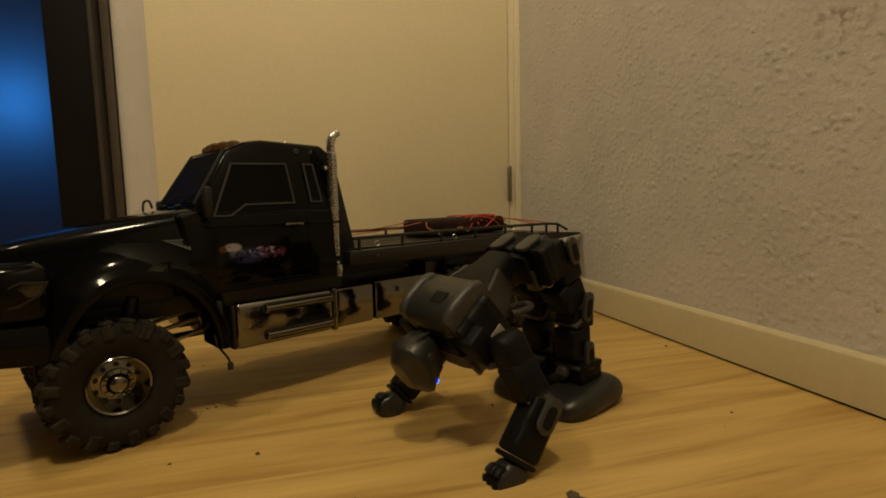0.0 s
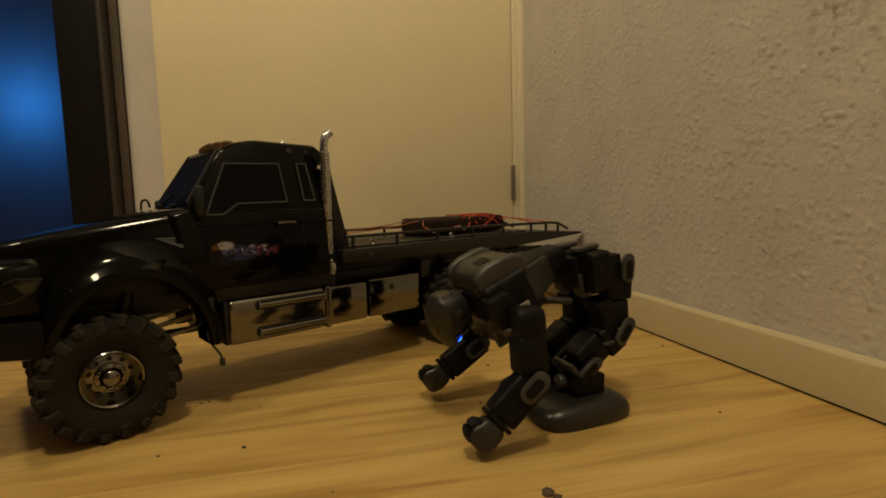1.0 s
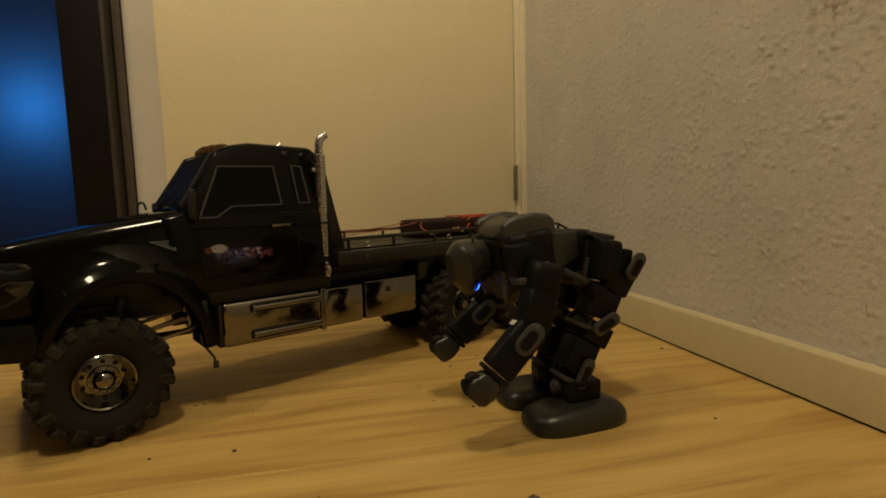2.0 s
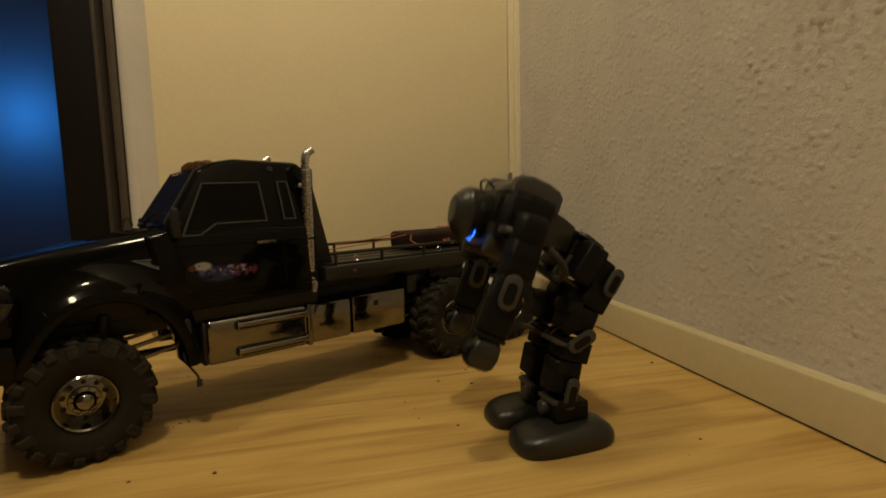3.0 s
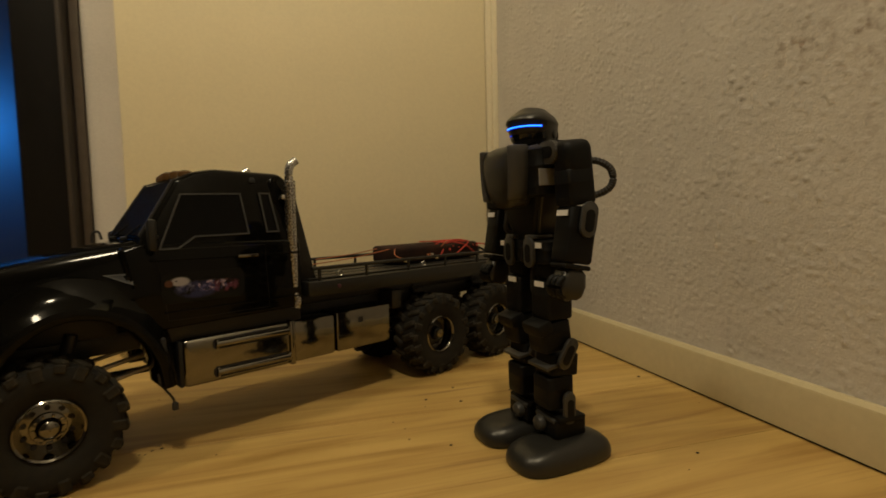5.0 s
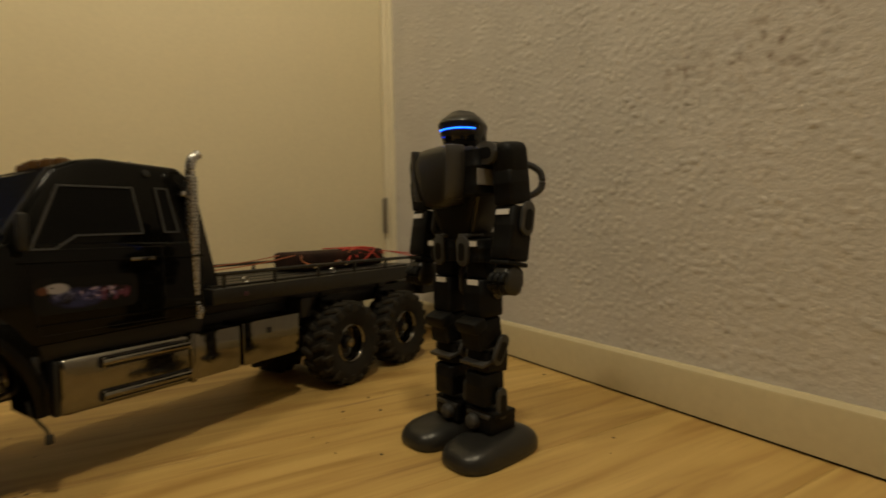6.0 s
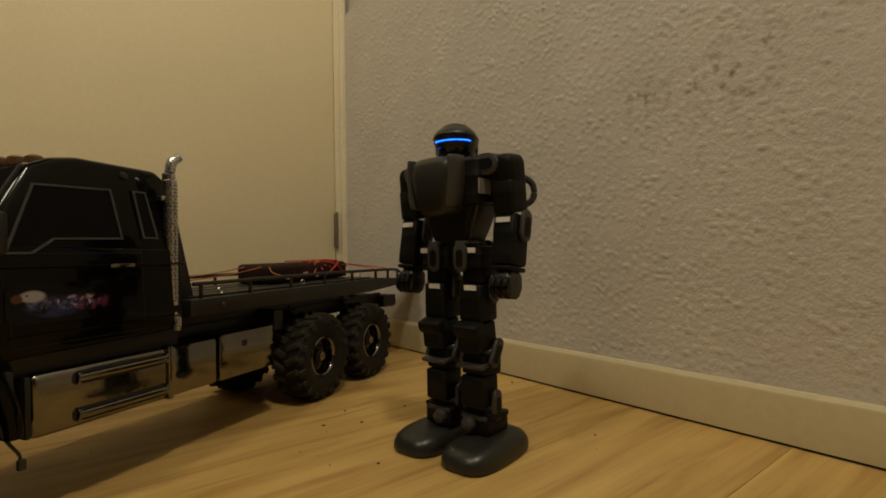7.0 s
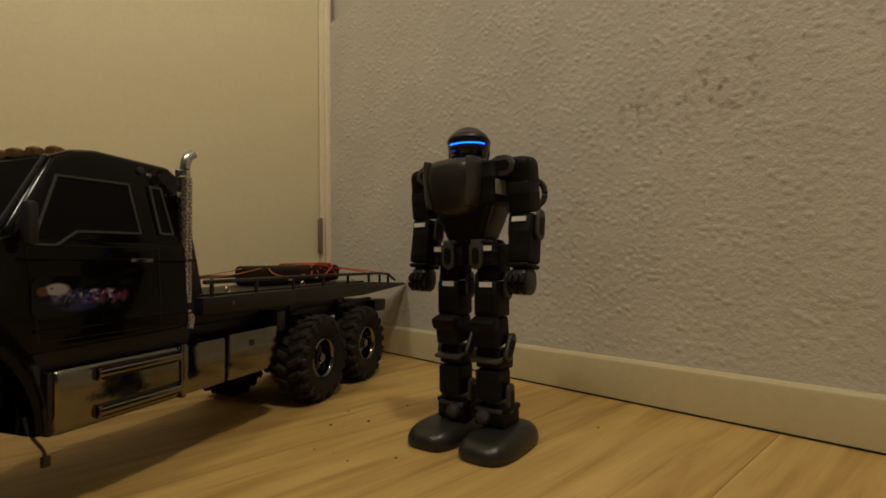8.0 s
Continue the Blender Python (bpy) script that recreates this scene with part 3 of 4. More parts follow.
def truck():
    T = tagged(empty("model_truck", pose(0.0078, 0.908, 0, 0, 0, 208.1)), "glossy black six-wheeled model truck with a flatbed, parked on the floor", "model truck")

    # upper cab: the half width shrinks from belt to roof
    def w_up(z):
        return 0.0825 - (z - 0.236) * 0.235

    def prism(poly, width, mat, name, bev=0.005, label="", seg=3):
        bm = loft([[(x, -width(z), z) for x, z in poly], [(x, width(z), z) for x, z in poly]])
        bmesh.ops.bevel(bm, geom=bm.edges[:], offset=bev, segments=seg, affect="EDGES", profile=0.5)
        return part(name, bm, mat, T, label)
    cab = prism([(-0.088, 0.228), (-0.094, 0.251), (-0.139, 0.322), (-0.160, 0.3315), (-0.186, 0.336), (-0.272, 0.333), (-0.285, 0.322), (-0.288, 0.228)], w_up, GLOSS_BLACK, "cab", 0.006, "glossy black cab with tinted windows")
    prism([(-0.072, 0.242), (-0.098, 0.246), (-0.288, 0.244), (-0.288, 0.150), (-0.108, 0.146), (-0.085, 0.165)], lambda z: 0.0855 - max(0, z - 0.225) * 0.15, GLOSS_BLACK, "door_panel", 0.005)
    prism([(-0.10, 0.150), (-0.288, 0.152), (-0.288, 0.128), (-0.115, 0.128)], lambda z: 0.074, SATIN_BLACK, "sill", 0.002)
    # crease lines along the door
    for s in (1, -1):
        def on(u, v, w, s=s):
            return Vector((u, s * (w_up(v) + 0.0006 + w), v))

        def low(u, v, w, s=s):
            return Vector((u, s * (0.0858 - max(0, v - 0.225) * 0.15 + w), v))
        win = [(-0.1405, 0.304), (-0.2135, 0.3055), (-0.2180, 0.2525), (-0.152, 0.2515), (-0.132, 0.2385), (-0.110, 0.2385)]
        quarter = [(-0.2375, 0.3065), (-0.2530, 0.306), (-0.2590, 0.2535), (-0.2410, 0.2535)]
        for p in (win, quarter):
            g = part("side_window", slab(ring_of(p, 0.0012), on, 0.0010), TINTED, cab, "tinted side window", 0)
            part("window_seal", band(p, 0.0019, on, 0.0020), SEAL, cab, "grey window seal", 0)
        part("door_seam", band([(-0.106, 0.239), (-0.236, 0.2385), (-0.238, 0.156), (-0.116, 0.156)], 0.0004, low, 0.0001), DARK_GAP, cab, "", 0)
        part("crease", slab([(-0.100, 0.2290), (-0.285, 0.2262), (-0.285, 0.2240), (-0.100, 0.2268)], low, 0.0018, bev=0.0005), GLOSS_BLACK, cab)
        part("crease", slab([(-0.112, 0.1665), (-0.285, 0.1665), (-0.285, 0.1645), (-0.112, 0.1645)], low, 0.0015, bev=0.0004), GLOSS_BLACK, cab)
        hb = box((-0.2110, s * 0.0885, 0.2255), (0.026, 0.004, 0.0042), 0.0012)
        box((-0.2010, s * 0.0865, 0.2255), (0.003, 0.005, 0.003), 0.0006, None, hb)
        box((-0.2210, s * 0.0865, 0.2255), (0.003, 0.005, 0.003), 0.0006, None, hb)
        part("door_handle", hb, CHROME, T, "chrome door handle")
        # mirror
        bm = box((-0.101, s * 0.097, 0.256 if s > 0 else 0.250), (0.009, 0.012, 0.036 if s > 0 else 0.020), 0.0035)
        mi = part("mirror", bm, SATIN_BLACK, T, "black plastic wing mirror")
        part("mirror_arm", rod((-0.108, s * 0.076, 0.246), (-0.102, s * 0.096, 0.246), 0.0022), SATIN_BLACK, mi)
        part("mirror_arm", rod((-0.112, s * 0.076, 0.254), (-0.102, s * 0.096, 0.252), 0.0022), SATIN_BLACK, mi)
        # exhaust stack
        bm = rod((-0.277, s * 0.078, 0.176), (-0.277, s * 0.078, 0.322), 0.0072, n=28)
        st = part("exhaust_pipe", bm, PIPE, T, "perforated metal exhaust pipe")
        part("outlet", tube(curve([(-0.277, s * 0.078, 0.318), (-0.277, s * 0.078, 0.334), (-0.2805, s * 0.078, 0.344), (-0.288, s * 0.078, 0.350)]), 0.0056, n=18), PIPE, st, "bent bare metal outlet")
        part("elbow", tube(curve([(-0.277, s * 0.078, 0.180), (-0.277, s * 0.080, 0.168), (-0.2795, s * 0.083, 0.158), (-0.277, s * 0.083, 0.148)]), 0.0052, n=16), PIPE, st)
        # holes of the pipe as dark specks on its surface, shade as colour
        bm = bmesh.new()
        for i in range(34):
            for k in range(10):
                a = 2 * math.pi * (k + 0.5 * (i % 2)) / 10
                m = Matrix.Translation((-0.277, s * 0.078, 0.183 + i * 0.0040)) @ Matrix.Rotation(a, 4, "Z") @ Matrix.Translation((0.0072, 0, 0)) @ Matrix.Rotation(radians(90), 4, "Y")
                lathe([(0.0009, -0.0002), (0.0008, 0.00025)], 5, m, bm)
        part("perforation_dark", bm, DARK_GAP, st, "", 0)
        for z in (0.182, 0.30):
            part("stack_clamp", box((-0.272, s * 0.074, z), (0.014, 0.010, 0.006), 0.0012), PIPE, st)
        # side plate of the headboard, leaning back
        part("headboard_side", slab([(-0.282, 0.332), (-0.287, 0.332), (-0.323, 0.180), (-0.282, 0.180)], lambda u, v, w, s=s: Vector((u, s * (0.0575 + w), v)), 0.003, bev=0.0006), BLACK_METAL, T, "black sloping headboard plate")
        # fender round the front wheel
        rings = []
        for k in range(0, 25):
            a = radians(14 + k * (166 / 24))
            ca, sa = math.cos(a), math.sin(a)
            up = max(0.0, sa)
            prof = [(0.087, 0.050), (0.087, 0.101), (0.0885, 0.1035), (0.093, 0.1045), (0.099, 0.103), (0.104, 0.098 - 0.002 * up), (0.107 + 0.006 * up, 0.092 - 0.006 * up), (0.110 + 0.018 * up, 0.080), (0.110 + 0.022 * up, 0.050)]
            rings.append([(-0.027 + r * ca * 0.86, s * y, 0.084 + r * sa * 1.02) for r, y in prof])
        part("fender", loft(rings), GLOSS_BLACK, T, "glossy black fender over the front wheel")
        # headlamp block and lens
        bm = box((0.074, s * 0.074, 0.172), (0.056, 0.050, 0.062), 0.016, seg=4)
        hb = part("headlamp_housing", bm, GLOSS_BLACK, T)
        lens = [(0.096, 0.160), (0.094, 0.176), (0.070, 0.186), (0.050, 0.184), (0.056, 0.172), (0.074, 0.162)]
        part("headlamp", slab(lens, lambda u, v, w, s=s: Vector((u, s * (0.0985 + w - max(0, u - 0.08) * 0.5), v)), 0.0022, bev=0.0006), LENS, T, "clear headlamp lens")
        part("headlamp_rim", band(lens, 0.0016, lambda u, v, w, s=s: Vector((u, s * (0.0985 + w - max(0, u - 0.08) * 0.5), v)), 0.0034), SATIN_BLACK, T, "", 0)
        tri = [(-0.056, 0.2145), (-0.083, 0.2145), (-0.083, 0.2015)]
        part("vent", slab(tri, lambda u, v, w, s=s: Vector((u, s * (0.0775 + (0.2145 - v) * 0.45 - (u + 0.083) * 0.1 + w), v)), 0.002), SATIN_BLACK, T, "small triangular vent", 0)
        part("vent_rim", band(tri, 0.0016, lambda u, v, w, s=s: Vector((u, s * (0.0775 + (0.2145 - v) * 0.45 - (u + 0.083) * 0.1 + w), v)), 0.0028), SEAL, T, "", 0)
        # chrome tank with steps, then two boxes
        tank = part("fuel_tank", box((-0.198, s * 0.062, 0.1015), (0.140, 0.046, 0.059), 0.008, seg=4), CHROME, T, "chromed tank with step tubes, dust-stained")
        for z in (0.1195, 0.0845):
            # dark plate on the tank face, painted for the shade of a slot
            part("step_slot_dark", slab(rounded(-0.212, z, 0.098, 0.013, 0.005), lambda u, v, w, s=s: Vector((u, s * (0.0853 + w), v)), 0.0004), DARK_GAP, tank, "", 0)
            part("step_tube", rod((-0.166, s * 0.0875, z), (-0.262, s * 0.0875, z), 0.0042, n=16), CHROME, tank)
            for x in (-0.168, -0.262):
                part("step_bracket", box((x, s * 0.0862, z), (0.004, 0.006, 0.012), 0.0012), CHROME, tank)
        part("end_cap", box((-0.1275, s * 0.062, 0.1015), (0.006, 0.043, 0.056), 0.003), SATIN_BLACK, tank)
        part("tank_band", box((-0.2685, s * 0.0625, 0.1015), (0.007, 0.0475, 0.0605), 0.0018), CHROME, tank)
        part("tool_box", box((-0.304, s * 0.062, 0.1015), (0.064, 0.045, 0.057), 0.004), CHROME, T, "chromed tool box")
        bx = part("battery_box", box((-0.387, s * 0.063, 0.1030), (0.098, 0.046, 0.058), 0.0025), CHROME, T, "chromed battery box with a small dark badge")
        part("badge", slab([(-0.376, 0.120), (-0.384, 0.120), (-0.384, 0.112), (-0.376, 0.112)], lambda u, v, w, s=s: Vector((u, s * (0.0862 + w), v)), 0.0004), DARK_GAP, bx, "", 0)
        part("inner_arch", box((-0.106, s * 0.070, 0.115), (0.006, 0.060, 0.050), 0.002), SATIN_BLACK, T)
        for x in (0.0, -0.533, -0.684):
            w = wheel(s, x < -0.1)
            w.parent = T
            w.matrix_basis = pose(x, s * 0.079, TYRE_R, 0, 17 * s + 90 * x, 0)
        # chassis rail and suspension
        part("chassis_rail", box((-0.38, s * 0.033, 0.132), (0.90, 0.010, 0.024), 0.002), BLACK_METAL, T)
        part("shock", rod((-0.012, s * 0.045, 0.082), (-0.03, s * 0.040, 0.150), 0.0075, n=14), BLACK_METAL, T)
        part("link_rod", rod((-0.004, s * 0.038, 0.075), (-0.130, s * 0.028, 0.100), 0.0032), ROD, T, "bare metal suspension link")
        part("link_rod", rod((-0.004, s * 0.030, 0.090), (-0.130, s * 0.022, 0.116), 0.0026), ROD, T)
        for x in (-0.533, -0.684):
            bm = rod((x, s * 0.046, 0.080), (x + 0.01, s * 0.042, 0.150), 0.0040)
            pts = [(x + 0.01 * i / 60, s * 0.046 + 0.0072 * math.cos(i * 0.75), 0.092 + 0.052 * i / 60 + 0.0) for i in range(61)]
            tube([(p[0] + 0.0072 * math.sin(i * 0.75), p[1], p[2]) for i, p in enumerate(pts)], 0.0013, bm, 5)
            part("spring", bm, BLACK_METAL, T, "dark coil spring over the axle")
    # windshield and front
    def front(u, v, w):
        return Vector((-0.094 - v * 0.0455 + w * 0.84, u, 0.251 + v * 0.0715 + w * 0.54))
    ws = [(-0.070, 0.06), (0.070, 0.06), (0.060, 0.93), (-0.060, 0.93)]
    part("windshield", slab(ws, front, 0.0012), TINTED, T, "tinted windshield", 0)
    part("windshield_trim", band([(-0.072, 0.03), (0.072, 0.03), (0.061, 0.97), (-0.061, 0.97)], 0.003, front, 0.002), SATIN_BLACK, T, "", 0)
    for y in (-0.066, 0.066):
        part("pillar_trim", slab([(y * 1.06 - 0.0014, 0.05), (y * 1.06 + 0.0014, 0.05), (y * 0.90 + 0.0014, 0.96), (y * 0.90 - 0.0014, 0.96)], front, 0.003), SEAL, T, "", 0)
    for y in (-0.046, -0.023, 0.0, 0.023, 0.046):
        m = Matrix.Translation((-0.150 - abs(y) * 0.12, y, 0.3265 + 0.035 * (0.004 if abs(y) < 0.03 else -0.02)))
        bm = lathe([(0.0068, -0.002), (0.0068, 0.0025), (0.0060, 0.0060), (0.0034, 0.0080), (0.0003, 0.0084)], 20, m @ Matrix.Diagonal((1.35, 1, 1, 1)))
        part("roof_lamp", bm, AMBER, T, "amber cab roof lamp")
    part("roof_bolt", lathe([(0.005, 0), (0.004, 0.003), (0.0005, 0.0035)], 12, Matrix.Translation((-0.232, 0.061, 0.322)) @ Matrix.Rotation(radians(-75), 4, "X")), BLACK_METAL, T)
    for y in (-0.03, 0.03):
        bm = rod((-0.089, y, 0.253), (-0.100, y + 0.028, 0.268), 0.0011)
        box((-0.088, y, 0.252), (0.008, 0.010, 0.005), 0.0015, None, bm)
        part("wiper", bm, SATIN_BLACK, T)
    part("hood_mirror", tube(curve([(-0.072, -0.066, 0.246), (-0.074, -0.068, 0.258), (-0.080, -0.066, 0.260), (-0.083, -0.064, 0.250)], 5), 0.0016), SATIN_BLACK, T)
    rings = []
    for x, hw, zt in ((0.100, 0.040, 0.202), (0.097, 0.046, 0.210), (0.088, 0.050, 0.2165), (0.06, 0.054, 0.2225), (0.02, 0.060, 0.2305), (-0.03, 0.066, 0.2395), (-0.07, 0.071, 0.2465), (-0.097, 0.075, 0.2510)):
        half = [(hw + 0.012, zt - 0.062), (hw + 0.010, zt - 0.040), (hw, zt - 0.016), (hw * 0.95, zt - 0.0065), (hw * 0.84, zt - 0.002), (hw * 0.5, zt - 0.0006), (hw * 0.22, zt - 0.0003), (hw * 0.10, zt)]
        rings.append([(x, y, z) for y, z in half] + [(x, -y, z) for y, z in half[::-1]])
    part("hood", loft(rings), GLOSS_BLACK, T, "long glossy black hood", 50)
    g = part("grille", box((0.101, 0, 0.168), (0.008, 0.098, 0.078), 0.003), CHROME, T, "chromed grille surround")
    for i in range(7):
        part("grille_bar", box((0.1065, 0, 0.140 + i * 0.009), (0.003, 0.080, 0.003), 0.0008), DARK_GAP, g)
    bm = loft([[(x, y, z) for x, z in ((0.050, 0.108), (0.058, 0.103), (0.118, 0.112), (0.120, 0.140), (0.112, 0.146), (0.054, 0.142))] for y in (-0.102, 0.102)])
    bmesh.ops.bevel(bm, geom=bm.edges[:], offset=0.003, segments=2, affect="EDGES", profile=0.5)
    part("bumper", bm, GLOSS_BLACK, T, "black front bumper")
    # running gear
    for x in (0.0, -0.533, -0.684):
        bm = rod((x, -0.062, TYRE_R), (x, 0.062, TYRE_R), 0.009, n=16)
        lathe([(0.004, -0.018), (0.017, -0.012), (0.021, 0), (0.017, 0.012), (0.004, 0.018)], 20, Matrix.Translation((x, 0.006, TYRE_R)), bm)
        part("axle", bm, BLACK_METAL, T)
    part("drive_shaft", rod((-0.02, 0, 0.085), (-0.52, 0, 0.085), 0.0045), BLACK_METAL, T)
    part("gear_box", box((-0.20, 0, 0.125), (0.13, 0.055, 0.055), 0.004), BLACK_METAL, T)
    part("engine_block", box((-0.02, 0, 0.165), (0.11, 0.085, 0.05), 0.004), SATIN_BLACK, T)
    # flatbed
    bm = loft([[(x, y, z) for x, z in ((-0.296, 0.161), (-0.296, 0.181), (-0.735, 0.181), (-0.905, 0.172), (-0.918, 0.1695), (-0.905, 0.167), (-0.700, 0.157))] for y in (-0.086, 0.086)])
    bmesh.ops.bevel(bm, geom=bm.edges[:], offset=0.0012, segments=2, affect="EDGES", profile=0.5)
    bed = part("flatbed", bm, BLACK_METAL, T, "black flatbed that tapers to the tail")
    for y in (-0.055, -0.02, 0.02, 0.055):
        part("deck_plank", box((-0.52, y, 0.1822), (0.43, 0.029, 0.0032), 0.0008), BLACK_METAL, bed)
    part("under_frame", box((-0.50, 0, 0.150), (0.40, 0.085, 0.014), 0.002), BLACK_METAL, T)
    part("cross_member", box((-0.46, 0, 0.135), (0.02, 0.15, 0.03), 0.002), BLACK_METAL, T)
    for s in (-1, 1):
        y = s * 0.078
        bm = tube([(-0.306, y, 0.199), (-0.60, y, 0.199), (-0.80, y, 0.1965), (-0.832, y, 0.194), (-0.868, y, 0.180)], 0.0027, n=8)
        rl = part("side_rail", bm, BLACK_METAL, bed, "black tubular side rail")
        for x in (-0.318, -0.40, -0.485, -0.57, -0.655, -0.74, -0.79, -0.832):
            zt = 0.199 if x > -0.7 else 0.196
            part("rail_post", rod((x, y, 0.176), (x, y, zt), 0.0026), BLACK_METAL, rl)
        for x in (-0.36, -0.53, -0.70):
            part("lashing_eye", lathe([(0.0042, 0), (0.0050, 0.0012), (0.0042, 0.0024), (0.0030, 0.0012), (0.0042, 0)], 14, Matrix.Translation((x, s * 0.066, 0.187)) @ Matrix.Rotation(radians(90), 4, "X"), cap=False), STEEL, bed)
        part("marker_lamp", lathe([(0.0032, 0), (0.0026, 0.0016), (0.0004, 0.002)], 14, Matrix.Translation((-0.345, s * 0.086, 0.171)) @ Matrix.Rotation(radians(-90 * s), 4, "X")), RED_INK, bed)
    part("headboard_bar", rod((-0.300, -0.056, 0.20), (-0.300, 0.056, 0.20), 0.003), BLACK_METAL, T)
    part("headboard", box((-0.296, 0, 0.25), (0.006, 0.11, 0.15), 0.002), BLACK_METAL, T)
    part("tail_beam", box((-0.835, 0, 0.126), (0.055, 0.115, 0.024), 0.002), BLACK_METAL, T, "black tail beam")
    part("tow_hook", tube(curve([(-0.858, 0.03, 0.112), (-0.872, 0.03, 0.110), (-0.874, 0.045, 0.110), (-0.862, 0.048, 0.112)], 5), 0.0016), STEEL, T)
    # loose wire under the cab
    part("loose_wire", tube(curve([(-0.100, 0.094, 0.100), (-0.101, 0.096, 0.090), (-0.106, 0.097, 0.080), (-0.112, 0.098, 0.070), (-0.1135, 0.098, 0.064)], 5), 0.0014), WIRE, T, "thin wire hanging under the cab")
    part("wire_plug", box((-0.114, 0.098, 0.060), (0.006, 0.005, 0.009), 0.001), WIRE, T)
    # printed picture on the door panel
    part("door_picture", slab(rounded(-0.158, 0.1935, 0.096, 0.036, 0.008), lambda u, v, w: Vector((u, 0.0854 + w, v)), 0.00035), door_print(), T, "printed white bird head among red and blue flecks", 0)
    return T


def cargo():
    m = pose(0.0078, 0.908, 0, 0, 0, 208.1)
    bm = box((0, 0, 0.0160), (0.215, 0.076, 0.032), 0.008, seg=4)
    r = random.Random(2)
    for v in bm.verts:
        v.co += Vector((noise.noise(v.co * 40), noise.noise(v.co * 40 + Vector((5, 0, 0))), noise.noise(v.co * 45 + Vector((0, 7, 0))))) * 0.0022
    c = part("cargo_bag", bm, BAG, None, "long black fabric bag tied down on the truck bed")
    c.matrix_basis = m @ pose(-0.610, -0.012, 0.1842)
    tagged(c, category="bag")
    net = part("tie_net", tube(curve([(-0.100, -0.04, 0.030), (-0.06, 0.0, 0.0335), (-0.02, 0.03, 0.0335), (0.0, 0.04, 0.028)], 4), 0.0012, n=6), CORD_ORANGE, None, "red and orange elastic cords stretched over the bag")
    net.matrix_basis = m @ pose(-0.610, -0.012, 0.1842)
    tagged(net, category="cord")
    lines = [((-0.105, 0.041, 0.022), (-0.06, 0.02, 0.0345), (-0.005, -0.03, 0.0345)), ((-0.02, 0.043, 0.018), (-0.045, 0.015, 0.0345), (-0.10, -0.03, 0.034)), ((-0.105, 0.010, 0.030), (-0.05, 0.0, 0.0350), (0.01, 0.035, 0.032)),
             ((-0.09, 0.043, 0.010), (-0.055, 0.039, 0.030), (-0.015, 0.0, 0.0345)), ((-0.03, 0.044, 0.008), (-0.075, 0.039, 0.031), (-0.10, 0.0, 0.034)), ((0.005, 0.043, 0.012), (-0.03, 0.03, 0.0345), (-0.08, 0.032, 0.0345))]
    for a in lines:
        part("cord", tube(curve(a, 6), 0.0013, n=6), CORD, net, "red elastic cord")
    for k in range(7):
        x0, x1 = -0.104 + 0.014 * k, -0.10 + r.uniform(0.0, 0.09)
        part("cord", tube(curve([(x0, 0.0405, 0.020 + 0.006 * r.random()), ((x0 + x1) / 2, 0.012 - 0.01 * r.random(), 0.0350), (x1, -0.036, 0.0335)], 5), 0.0011, n=6), CORD, net, "red elastic cord")
    for a in (((-0.105, 0.02, 0.028), (-0.16, 0.06, 0.020), (-0.195, 0.088, 0.013)), ((-0.105, -0.02, 0.028), (-0.16, -0.04, 0.020), (-0.205, -0.062, 0.014)), ((-0.108, 0.0, 0.030), (-0.15, 0.03, 0.022), (-0.150, 0.088, 0.013))):
        part("cord", tube(curve(a, 5), 0.0011, n=6), CORD, net)
    for a in (((0.105, 0.015, 0.028), (0.19, 0.03, 0.020), (0.300, 0.05, 0.016)), ((0.105, -0.02, 0.028), (0.15, -0.04, 0.020), (0.21, -0.064, 0.014)), ((0.105, 0.03, 0.028), (0.125, 0.055, 0.020), (0.13, 0.088, 0.013)), ((0.03, 0.043, 0.016), (0.055, 0.06, 0.016), (0.06, 0.089, 0.014))):
        part("cord", tube(curve(a, 5), 0.0009, n=6), CORD_ORANGE, net, "thin orange cord")
    for p in ((0.06, 0.089, 0.014), (0.13, 0.088, 0.013), (-0.150, 0.088, 0.013), (0.03, 0.045, 0.014)):
        part("hook", lathe([(0.0028, -0.003), (0.0034, 0), (0.0026, 0.003)], 12, Matrix.Translation(p)), STEEL, net, "small bright hook")


truck()
cargo()


# ---- the walking robot ----
SHIN, THIGH, HIP_OFF, UPPER, LOWER = 0.063, 0.075, 0.030, 0.075, 0.062
SHOULDER = (-0.026, 0.138)
LEG_Y, ARM_Y = 0.027, 0.060


def plate_y(bm, cx, cz, w, h, y0, t, tilt=0.0, mi=0, hole=True):
    """an upright rounded bracket plate across y; a slab on its face, coloured black, gives the dark of a sunk middle.
    """
    c, s = math.cos(radians(tilt)), math.sin(radians(tilt))

    def put(u, v, q):
        return Vector((cx + u * c + v * s, y0 + q, cz - u * s + v * c))
    slab(stadium(0, 0, w, h), put, t, bm, mi, bev=min(abs(t) * 0.34, 0.0019))
    if hole:
        side = 0.0005 if t > 0 else -0.0005
        return slab(stadium(0, -h * 0.04, w * 0.55, h * 0.62), lambda u, v, q: put(u, v, t + q), side)
    return None


